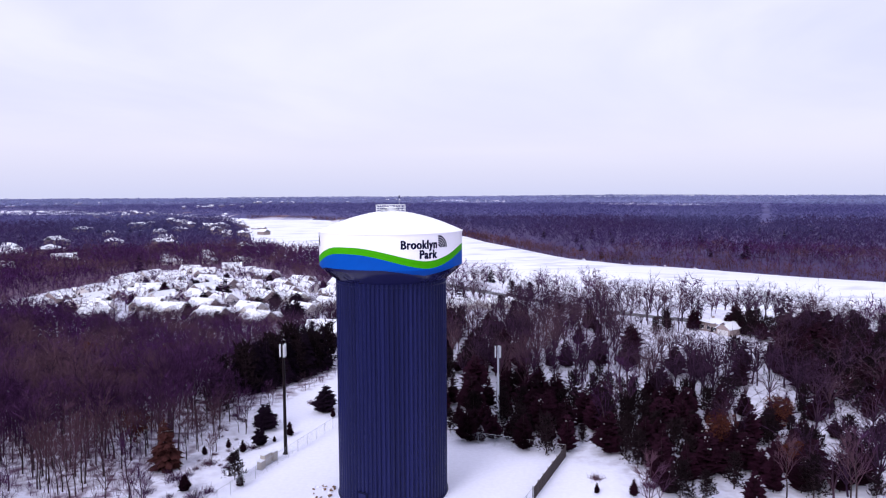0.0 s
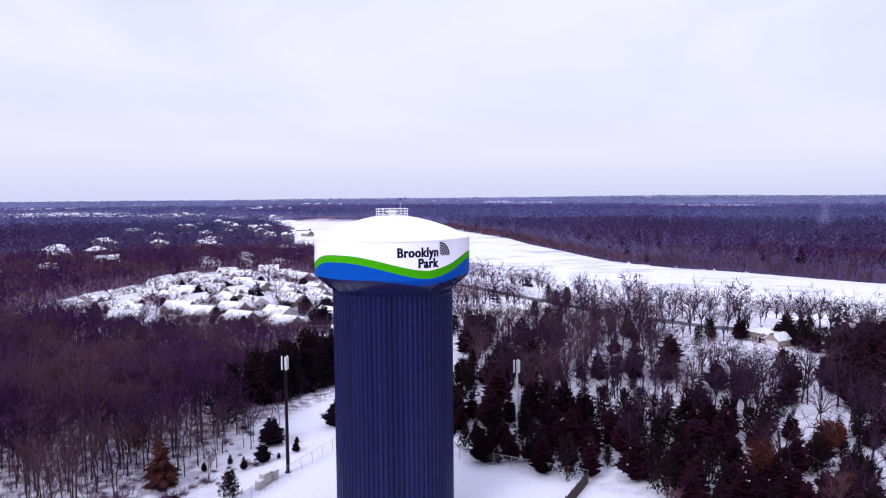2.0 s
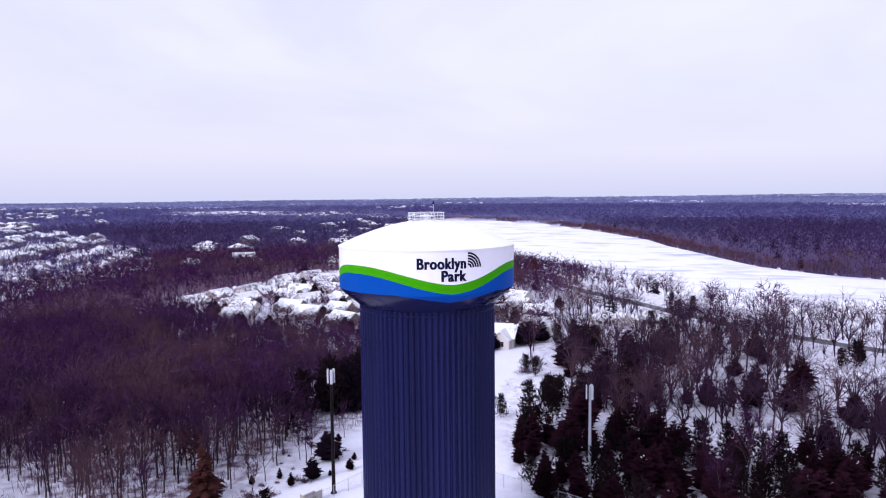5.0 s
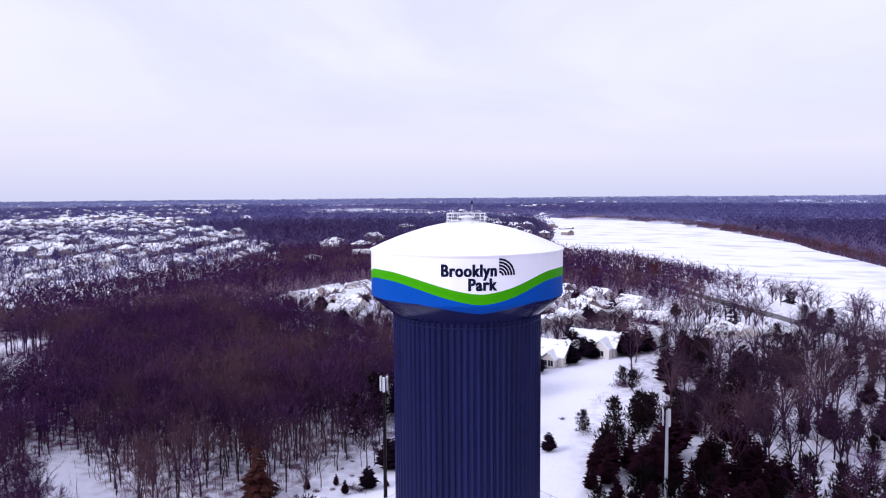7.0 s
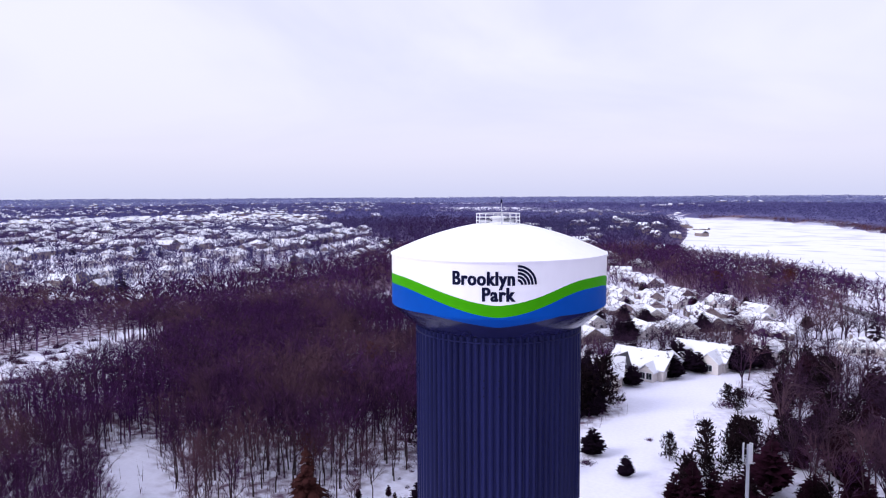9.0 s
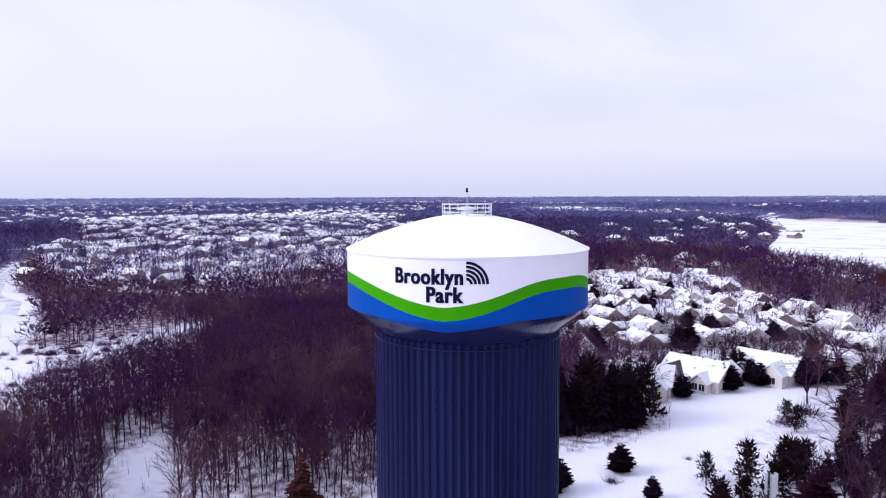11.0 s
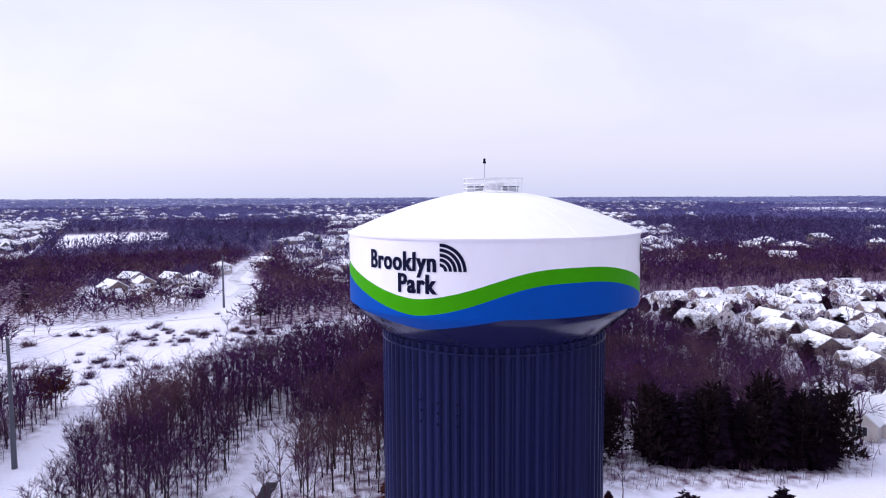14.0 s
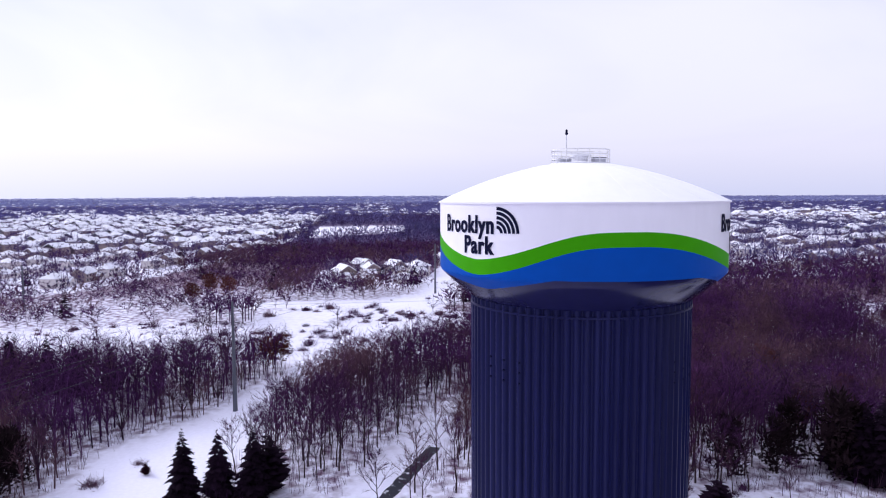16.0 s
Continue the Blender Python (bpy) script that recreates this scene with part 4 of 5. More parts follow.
rng = random.Random(11)
TOWN = [townhouse("townhouse", "cream townhouse with cross gable and snow-covered roof", SIDING),
        townhouse("townhouse", "tan townhouse with cross gable and snow-covered roof", TAN, False, -1),
        townhouse("townhouse", "cream townhouse with bare dark shingles on its cross gable", SIDING, True, -1)]
STREETS = (((-26, 103, -4, 2), (-17, 119, -4, 0), (-7, 141, -20, 0), (-11, 166, 8, 1), (-33, 90, 20, 0)),
           ((-54, 129, -34, 1), (-43, 145, -40, 0), (-72, 137, -25, 1), (-90, 147, -15, 0), (-103, 158, -10, 1), (-118, 150, -5, 0), (-112, 136, 5, 0)),
           ((-79, 170, -40, 0), (-65, 178, -44, 1), (-51, 172, -50, 0), (-92, 180, -30, 1), (-105, 176, 60, 0), (-118, 184, -15, 1), (-131, 172, 70, 1)),
           ((-38, 187, -50, 1), (-24, 199, -30, 0), (-52, 204, -50, 0), (-66, 211, -48, 1), (-80, 212, -40, 0), (-93, 217, -30, 1), (-105, 230, -20, 0)),
           ((-148, 160, 75, 0), (-148, 178, 80, 1), (-144, 195, 85, 0), (-121, 200, 10, 1), (-139, 214, 40, 0)),
           ((-126, 242, 20, 1), (-142, 252, 60, 0), (-123, 227, -5, 1), (-112, 288, 15, 0), (-84, 252, -30, 1), (-147, 236, 80, 0), (-130, 275, -10, 0)),
           ((-62, 147, -30, 0), (-82, 156, -20, 1), (-30, 168, -50, 1), (-36, 157, -45, 0), (-128, 160, 70, 0), (-133, 190, 80, 1), (-110, 208, -20, 0), (-58, 190, -48, 1), (-72, 194, -45, 0), (-20, 180, -40, 0), (-97, 200, 60, 1), (-60, 225, -30, 1), (-40, 215, -35, 0), (-118, 262, 10, 1), (-98, 265, 20, 0)))
SITES = [site for row in STREETS for site in row]
used = set()
for x, y, turn, kind in SITES:
    m = pose(x, y, 0, 0, 0, turn)
    if kind in used:
        copy_thing(TOWN[kind], m).scale = [0.9 if y < 125 and x > -40 else 0.68] * 3
    else:
        TOWN[kind].matrix_basis = m @ Matrix.Scale(0.9 if y < 125 and x > -40 else 0.68, 4)
        used.add(kind)

HOMES = [house("pale two-storey house with hipped snowy roof", SIDING, "hip"), house("tan two-storey house with gabled snowy roof", TAN, "gable"),
         house("low cream rambler with hipped snowy roof", SIDING, "rambler"),
         house("low beige ranch house beside the river bank", TAN, "ranch")]
home_sites = [(-258, -22, 20, 1), (-246, -14, -10, 2), (-275, -10, 15, 1), (-287, 2, 30, 1), (-252, 4, 5, 2), (-276, 12, 20, 0), (-297, -14, 40, 1),
              (91, 114, -58, 3), (12, 157, 30, 2), (26, 159, 22, 2), (-330, 30, 20, 0), (-345, 56, -160, 1), (-160, 322, 10, 2), (-140, 330, -20, 1), (-172, 345, 30, 2), (-150, 356, 0, 0), (-122, 334, 15, 2), (-232, 276, 40, 1), (-240, 286, 10, 0), (-214, 604, -30, 1)]


def rows_of_houses(poly, origin, angle, gap, depth, count, keep):
    """House sites in back-to-back rows within a polygon, nearest first."""
    out = []
    c, s = math.cos(radians(angle)), math.sin(radians(angle))
    for j in range(-40, 41):
        for i in range(-70, 71):
            u, v = i * gap + rng.uniform(-1.5, 1.5) + 6 * (j % 2), j * depth + (5 if j % 2 else -5) + 9 * math.sin(i * 0.17 + j * 0.4)
            x, y = origin[0] + c * u - s * v, origin[1] + s * u + c * v
            if inside(poly, np.array(x), np.array(y)) and rng.random() < keep and away(STREET, np.array(x), np.array(y)) > 14:
                turn = angle + (180 if j % 2 else 0) + rng.uniform(-12, 12) + 90 * (rng.random() < 0.15)
                out.append((x, y, turn, rng.choice((0, 0, 1, 1, 2))))
    out.sort(key=lambda p: math.hypot(p[0], p[1]))
    return out[:count]


WEST = rows_of_houses(SUBURB_WEST, (-240, -150), 162, 18.5, 33, 1100, 0.82)
NORTH = rows_of_houses(SUBURB_NORTH, (-260, 160), 118, 20.0, 36, 1000, 0.60)
far_sites = WEST[46:] + NORTH[46:]
used = set()
for x, y, turn, kind in home_sites + WEST[:46] + NORTH[:46]:
    m = pose(x, y, 0, 0, 0, turn) @ Matrix.Scale(0.72 if kind == 3 else 0.86, 4)
    if kind in used:
        copy_thing(HOMES[kind], m)
    else:
        HOMES[kind].matrix_basis = m
        used.add(kind)

# far rows of houses, joined: walls and snowy roofs
for _ in range(3000):
    d, b_ = 1150 + 2700 * rng.random() ** 1.2, radians(rng.uniform(-118, 12))
    x, y = d * math.sin(b_), d * math.cos(b_)
    if noise.noise(Vector((x, y, 0)) / 420) > (-0.22 if b_ < -0.75 else 0.33) and not inside(RIVER, np.array(x), np.array(y)) and x < -120:
        far_sites.append((x, y, rng.uniform(0, 180), 0))
for _ in range(46):
    x, y = rng.uniform(-420, -150), rng.uniform(300, 1000)
    if not inside(RIVER, np.array(x - 15), np.array(y)) and not inside(SUBURB_NORTH, np.array(x), np.array(y)) and away(RIVER, np.array(x), np.array(y), True) < 190:
        far_sites.append((x, y, rng.uniform(0, 180), 1))
fw, fr = Shape(), Shape()
for x, y, turn, kind in far_sites:
    a, b_ = Shape(), Shape()
    w, d, hh = rng.uniform(5.5, 7.5), rng.uniform(4.2, 5.4), rng.choice((3.0, 5.2, 5.2))
    a.box(-w, -d, -1, w, d, hh)
    (gable if rng.random() < 0.5 else hip)(b_, -w - 0.5, w + 0.5, -d - 0.5, d + 0.5, hh - 0.1, hh + 2.8)
    if math.hypot(x, y) < 1200:
        a.box(w - 1.5, -d - 2, -1, w + 4.5, d - 3, 2.8)
        gable(b_, w - 1.9, w + 4.9, -d - 2.4, d - 2.6, 2.6, 4.8, False)
    m = pose(x, y, float(height(x, y)), 0, 0, turn)
    fw.add([m @ Vector(p) for p in a.v], a.f)
    fr.add([m @ Vector(p) for p in b_.v], b_.f)
rows = thing("far_houses", "far rows of pale suburban houses under snow", "houses", kind="stuff")
part("far_walls", fw, TAN, rows)
part("far_roofs", fr, ROOF_SNOW, rows)


# ---- trees ----
def limb(pts, tris, a, b_, ra, rb, sides=3):
    """A tapered branch into lists of points and triangles."""
    a, b_ = np.asarray(a, float), np.asarray(b_, float)
    d = (b_ - a) / (np.linalg.norm(b_ - a) + 1e-9)
    u = np.cross(d, (0.3, 0.9, 0.2))
    u /= np.linalg.norm(u)
    w = np.cross(d, u)
    k = len(pts)
    for c, r in ((a, ra), (b_, rb)):
        for i in range(sides):
            t = 2 * math.pi * i / sides
            pts.append(c + r * (math.cos(t) * u + math.sin(t) * w))
    for i in range(sides):
        j = (i + 1) % sides
        tris += [(k + i, k + j, k + sides + j), (k + i, k + sides + j, k + sides + i)]


def sliver(pts, tris, a, b_, w, side):
    """A twig: one slender triangle."""
    k = len(pts)
    pts += [a - side * w, a + side * w, b_]
    tris.append((k, k + 1, k + 2))


def bare_tree_shape(r, high, limbs, forks, twigs, twig_w, spread_=1.0, stems=1):
    """A leafless tree: trunk, rising limbs, forks and twigs. Returns trunk and crown as points and triangles."""
    tp, tt, cp, ct = [], [], [], []
    vec = lambda: np.array([r.gauss(0, 1), r.gauss(0, 1), r.gauss(0, 1)])
    for s in range(stems):
        foot = np.array([r.uniform(-0.5, 0.5), r.uniform(-0.5, 0.5), 0]) * (stems > 1)
        lean = np.array([r.gauss(0, 0.04), r.gauss(0, 0.04), 0]) * (1 + 3 * (stems > 1))
        r0 = high * 0.0125 / (1 + 0.3 * (stems > 1))
        line = [foot + np.array([0, 0, -0.4])]
        for k in range(1, 6):
            z = high * 0.9 * k / 5
            line.append(foot + np.array([lean[0] * z + r.gauss(0, 0.10), lean[1] * z + r.gauss(0, 0.10), z]))
        for k in range(5):
            limb(tp, tt, line[k], line[k + 1], r0 * (1 - k / 5.6), r0 * (1 - (k + 1) / 5.6), 6 if k < 2 else 4)
        for k in range(limbs):
            u = 0.34 + 0.62 * (k + r.random()) / limbs
            z = u * high * 0.9
            j = min(4, int(z / (high * 0.18)))
            f = z / (high * 0.18) - j
            a = line[j] * (1 - f) + line[j + 1] * f
            t = k * 2.4 + r.random()
            reach = high * 0.30 * spread_ * (1.15 - 0.75 * abs(u - 0.45)) * r.uniform(0.7, 1.15) * (1.25 - 0.7 * u)
            rise = reach * r.uniform(1.1, 2.0)
            b_ = a + np.array([math.cos(t) * reach, math.sin(t) * reach, rise])
            mid = a + (b_ - a) * 0.5 + np.array([0, 0, -0.08 * reach])
            rb = r0 * (1 - u) * 0.55 + 0.02
            limb(cp, ct, a, mid, rb, rb * 0.7)
            limb(cp, ct, mid, b_, rb * 0.7, 0.015)
            for q in range(forks):
                g = r.uniform(0.25, 1.0)
                p = a + (mid - a) * min(1, 2 * g) if g < 0.5 else mid + (b_ - mid) * (2 * g - 1)
                way = (b_ - a) / np.linalg.norm(b_ - a) + 0.65 * vec() / 1.6
                way[2] = abs(way[2]) * 0.8 + 0.15
                e_ = p + way * reach * r.uniform(0.35, 0.65)
                limb(cp, ct, p, e_, rb * 0.35 + 0.008, 0.006)
                for _ in range(twigs):
                    g2 = r.uniform(0.2, 1.0)
                    p2 = p + (e_ - p) * g2
                    w2 = way / np.linalg.norm(way) + 0.7 * vec() / 1.6
                    w2[2] = w2[2] * 0.7 + 0.35
                    side = np.cross(w2, vec())
                    side /= np.linalg.norm(side) + 1e-9
                    sliver(cp, ct, p2, p2 + w2 * r.uniform(0.5, 1.3) * high / 12, twig_w, side)
    return (np.array(tp), np.array(tt)), (np.array(cp), np.array(ct))


def broom_shape(r, high, slivers, width, w, low=0.30, trunk=True, limbs=0):
    """A leafless tree seen from afar: a trunk and a crown of slender upward twigs."""
    pts, tris = [], []
    lean = np.array([r.gauss(0, 0.05), r.gauss(0, 0.05), 0]) * high
    if trunk:
        limb(pts, tris, (0, 0, -0.5), lean * 0.8 + (0, 0, high * 0.8), high * 0.0125, high * 0.004, 3)
    for k in range(limbs):
        t, u = k * 2.4 + r.random(), r.uniform(0.25, 0.6)
        limb(pts, tris, lean * u + (0, 0, high * u), lean + (math.cos(t) * width * 0.6, math.sin(t) * width * 0.6, high * (u + 0.28)), high * 0.006, high * 0.002, 3)
    for k in range(slivers):
        u = r.random() ** 0.85
        z = high * (low + (0.95 - low) * u)
        rad = width * math.sin(math.pi * min(1, 0.22 + 0.78 * (1 - u))) ** 0.8 * math.sqrt(r.random())
        t = r.random() * 6.283
        t2 = t + r.gauss(0, 0.35)
        a = lean * u + np.array([math.cos(t) * rad * 0.72, math.sin(t) * rad * 0.72, z - (0.06 + 0.10 * r.random()) * high])
        b_ = lean * u + np.array([math.cos(t2) * rad * 1.08, math.sin(t2) * rad * 1.08, z + 0.08 * high * r.random()])
        side = np.array([r.gauss(0, 1), r.gauss(0, 1), 0.3 * r.gauss(0, 1)])
        side /= np.linalg.norm(side) + 1e-9
        sliver(pts, tris, a, b_, w * r.uniform(0.6, 1.4), side)
    return np.array(pts), np.array(tris)


def vase_shape(r, high, width, limbs, subs, twigs, w, stout=1.0, low=0.28):
    """A leafless tree: a short trunk, limbs that fan out into a rounded crown, forks and fine twigs."""
    pts, tris = [], []
    turn = lambda: np.array([r.gauss(0, 1), r.gauss(0, 1), r.gauss(0, 1)])
    fz = high * low * r.uniform(0.72, 1.28)
    fork = np.array([r.gauss(0, 0.2), r.gauss(0, 0.2), fz])
    limb(pts, tris, (0, 0, -0.5), fork, high * 0.0125 * stout, high * 0.010 * stout, 3)
    for k in range(limbs):
        rho = math.sqrt((k + 0.5) / limbs)
        t = k * 2.4 + r.random() * 0.8
        out = np.array([math.cos(t), math.sin(t), 0]) * width * rho * r.uniform(0.8, 1.15)
        end = np.array([fork[0], fork[1], 0]) + out + (0, 0, high * (0.56 + 0.36 * (1 - rho * rho)) * r.uniform(0.9, 1.08))
        mid_ = fork + out * 0.36 + (0, 0, (end[2] - fz) * 0.55)
        limb(pts, tris, fork, mid_, high * 0.0068 * stout, high * 0.0045 * stout, 3)
        side = np.cross(end - mid_, turn())
        sliver(pts, tris, mid_, end, high * 0.0045 * stout, side / (np.linalg.norm(side) + 1e-9))
        for _ in range(subs):
            g = r.uniform(0.3, 1.0)
            p = fork + (mid_ - fork) * 2 * g if g < 0.5 else mid_ + (end - mid_) * (2 * g - 1)
            way = out / width * 0.9 + np.array([0, 0, 0.62]) + turn() * 0.5
            way /= np.linalg.norm(way) + 1e-9
            e_ = p + way * high * r.uniform(0.12, 0.24)
            side = np.cross(way, turn())
            sliver(pts, tris, p, e_, w * 1.25, side / (np.linalg.norm(side) + 1e-9))
            for _ in range(twigs):
                q = p + (e_ - p) * r.uniform(0.25, 1.0)
                d = way + turn() * 0.62
                side = np.cross(d, turn())
                sliver(pts, tris, q, q + d * high * r.uniform(0.06, 0.13), w, side / (np.linalg.norm(side) + 1e-9))
    return np.array(pts), np.array(tris)


def scatter(shapes, places, r):
    """Many copies of some shapes in one pair of arrays. places: rows of x, y, z, size."""
    P, F, k = [], [], 0
    which = r.integers(0, len(shapes), len(places))
    for s, (pts, tris) in enumerate(shapes):
        own = places[which == s]
        if not len(own):
            continue
        a = r.uniform(0, 6.283, len(own))
        c, q = np.cos(a)[:, None], np.sin(a)[:, None]
        size = own[:, 3:4]
        fat = np.maximum(size, 0.66) * r.uniform(0.9, 1.3, (len(own), 1))
        x = (pts[None, :, 0] * c - pts[None, :, 1] * q) * fat + own[:, 0:1]
        y = (pts[None, :, 0] * q + pts[None, :, 1] * c) * fat + own[:, 1:2]
        z = pts[None, :, 2] * size + own[:, 2:3]
        P.append(np.stack([x, y, z], -1).reshape(-1, 3))
        F.append((tris[None] + (k + np.arange(len(own)) * len(pts))[:, None, None]).reshape(-1, 3))
        k += len(own) * len(pts)
    return np.concatenate(P), np.concatenate(F)


def in_front(x, y):
    """The ground that lies before the walk."""
    return (y > -48 + 0.531 * x) & (y > -121 + 1.6 * x)


def grid_places(r0, r1, step, r, keep):
    """Jittered places in a ring round the tower, thinned by keep(x, y); z on the ground; size about 1."""
    n = int(r1 / step) + 1
    gx, gy = np.meshgrid(np.arange(-n, n + 1) * step, np.arange(-n, n + 1) * step)
    x = (gx + r.uniform(-0.48, 0.48, gx.shape) * step).ravel()
    y = (gy + r.uniform(-0.48, 0.48, gy.shape) * step).ravel()
    d = np.hypot(x, y)
    # the ground behind the walk carries fewer trees
    seen = in_front(x, y)
    ok = (d >= r0) & (d < r1) & (r.random(len(x)) < np.where(seen, 1.0, 0.10)) & keep(x, y, r.random(len(x)))
    x, y = x[ok], y[ok]
    return np.stack([x, y, height(x, y), np.clip(r.normal(1, 0.14, len(x)), 0.6, 1.4)], 1)


sites_xy = np.array([s[:2] for s in SITES + home_sites + far_sites + WEST[:46] + NORTH[:46]])


def clear_of_houses(x, y, gap=9.5):
    ok = np.ones(len(x), bool)
    for i in range(0, len(x), 2000):
        d2 = (x[i:i + 2000, None] - sites_xy[None, :, 0]) ** 2 + (y[i:i + 2000, None] - sites_xy[None, :, 1]) ** 2
        ok[i:i + 2000] = d2.min(1) > gap * gap
    return ok


STAND = [(-35, 46), (-29, 55), (-24, 64), (-21, 71)]
DENSITY = np.array([0.0, 0.98, 0.22, 0.50, 0.32, 0.03, 0.03])


def woods(x, y, u):
    z = zone(x, y)
    shore = (away(RIVER, x, y, True) < 16) & (z > 0)
    # the wood thins out towards the mown verge, the field and the trail
    rim = np.minimum(away(VERGE, x, y, True), away(FIELD, x, y, True))
    thin = np.where(z == 1, 0.45 + 0.55 * smooth(1, 13, rim), np.where(z == 2, smooth(6, 16, away(FIELD, x, y, True)), 1.0))
    thin = np.where(z == 2, thin * (0.35 + 1.1 * (np.sin(x * 0.31 + 1.0) * np.sin(y * 0.27 + x * 0.11) > -0.1)), thin)
    thin = np.where((z == 6) & (x > 54), 3.0, thin)
    thin = np.where((np.hypot(x - 80, y - 92) < 21) | (x > -12) & (x < 9) & (y > 36) & (y < 84) | (np.hypot(x - 17, y - 147) < 17) | (np.hypot(x + 2, y - 150) < 14), 0.0, thin)
    thin = np.where((z == 2) & (away(RIVER_ROAD, x, y) < 9), thin * 0.4, thin)
    thin = np.where((z == 2) & (away(RIVER, x, y, True) < 34), thin * 0.5, thin)
    # patchy scrub between the clearing and the western streets
    scrub = (z == 1) & (x < -160) & (x > -300) & (y < -50 + 0.1 * (x + 200)) & (y > -190)
    thin = np.where(scrub, 0.22 + 0.75 * (np.sin(x * 0.13 + 1) * np.sin(y * 0.11 + x * 0.05) > 0.0), thin)
    thin = np.where((away(STAND, x, y) < 9) | (np.hypot(x + 36, y - 3.5) < 6.5) | (x > -54) & (y < -33.5) & (y > -55) & (x < 0) | (x > -42) & (x < 34) & (y < -17), 0.0, thin)
    return (u < np.where(shore, 0.32, DENSITY[z] * thin)) & clear_of_houses(x, y, 6.2) & (away(FAR_CUT, x, y) > 8)


gen = np.random.default_rng(5)
r = random.Random(21)

# single bare trees nearest the walk
near = grid_places(14, 175, 2.65, gen, woods)
low_wood = smooth(35, 75, near[:, 1]) * (near[:, 0] < -36) * (near[:, 0] > -100)
near[:, 3] *= 0.80 + 0.20 * smooth(2, 14, np.minimum(away(POWER_STRIP, near[:, 0], near[:, 1], True), away(TRAIL_CUT, near[:, 0], near[:, 1], True)))
near[:, 3] *= (0.96 - 0.22 * low_wood) * np.where(np.isin(zone(near[:, 0], near[:, 1]), (2, 6)), 0.96, 1) * np.where((near[:, 0] < -36) & (near[:, 1] < 10), 0.9, 1) * np.where(np.isin(zone(near[:, 0], near[:, 1]), (3, 4)), 0.52, 1) * np.where(zone(near[:, 0], near[:, 1]) == 5, 0.4, 1)
walk_xy = np.array([(0.0, -40.0), (25.0, -30.0), (10.0, 10.0), (-35.0, -5.0)])
near = near[np.argsort(np.min([np.hypot(near[:, 0] - a, near[:, 1] - b_) for a, b_ in walk_xy], axis=0))]
singles, rest = near[:290], near[290:]
kinds = []
for k in range(6):
    (tp, tt), (cp, ct) = bare_tree_shape(r, 11.5, 12, 5, 8, 0.024, (0.8, 0.65, 0.95, 0.7, 0.85, 0.6)[k])
    kinds.append((soup("trunk", tp, tt, BARK), soup("crown", cp, ct, TWIG)))
for k, (x, y, z, size) in enumerate(singles):
    t = thing("bare_tree", "leafless grey-brown deciduous tree standing in snow", "tree", "bare trees", at=pose(x, y, z, 0, 0, r.uniform(0, 360)) @ Matrix.Scale(size, 4))
    trunk, crown = kinds[k % 6]
    part("trunk", trunk, BARK, t)
    part("crown", crown, TWIG, t)

mid = [vase_shape(r, 11.5, w_, 6, 5, 4, 0.042, 1.05, 0.34) for w_ in (2.4, 2.9, 3.4, 2.2, 2.7, 3.1)]


def stuff(name, me, label, category):
    return tagged(new(name, me), label, category, kind="stuff")


airy = [vase_shape(r, 12.0, w_, 9, 5, 5, 0.038, 1.3, 0.22) for w_ in (3.8, 4.6, 5.2, 4.2, 4.9)]
mixed = (zone(rest[:, 0], rest[:, 1]) != 1) | (gen.random(len(rest)) < 0.12)
stuff("bare_thicket", soup("bare_thicket", *scatter(airy, rest[mixed], gen), THICKET), "airy leafless trees with fanned stems over snow", "woods")
rest = rest[~mixed]
stuff("bare_woods", soup("bare_woods", *scatter(mid, rest, gen), WOODS), "dense leafless winter woods on snowy ground", "woods")
shoots = grid_places(20, 150, 1.7, gen, lambda x, y, u: (zone(x, y) == 1) & (u < 0.9))
sapling = []
for k in range(5):
    pts, tris = [], []
    for _ in range(6):
        a = np.array([r.gauss(0, 0.6), r.gauss(0, 0.6), -0.2])
        sliver(pts, tris, a, a + np.array([r.gauss(0, 0.35), r.gauss(0, 0.35), r.uniform(1.0, 3.2)]), 0.03, np.array([math.cos(k + _), math.sin(k + _), 0]))
    sapling.append((np.array(pts), np.array(tris)))
stuff("saplings", soup("saplings", *scatter(sapling, shoots, gen), WOODS), "thin bare saplings and brush under the woods", "saplings")
outer = grid_places(175, 430, 4.7, gen, woods)
outer[:, 3] *= np.where(np.isin(zone(outer[:, 0], outer[:, 1]), (3, 4, 5)), 0.62, np.where((outer[:, 0] < -150) & (outer[:, 1] < 90), np.where((outer[:, 1] < -52) & (outer[:, 0] > -300), 0.56, 0.78), 0.9))
brooms = [vase_shape(r, 11.5, w_, 4, 4, 3, 0.12, 0.9, 0.14) for w_ in (3.8, 4.4, 4.9, 4.1)]
bank = (away(NEAR_BANK, outer[:, 0], outer[:, 1]) < 22) & (np.hypot(outer[:, 0], outer[:, 1]) < 300)
brush = (outer[:, 0] < -150) & (outer[:, 1] < 110) & ~bank
shrubby = [vase_shape(r, 9.5, w_, 5, 5, 2, 0.17, 0.8, 0.08) for w_ in (4.0, 4.8, 3.6)]
stuff("bank_trees", soup("bank_trees", *scatter(airy, outer[bank], gen), THICKET), "spreading bare trees along the near river bank", "trees")
stuff("bare_woods", soup("bare_woods", *scatter(shrubby, outer[brush], gen), WOODS), "low leafless woods beyond the snowy clearing", "woods")
stuff("bare_woods", soup("bare_woods", *scatter(brooms, outer[~bank & ~brush], gen), WOODS), "leafless woods beyond the tower and along the river", "woods")
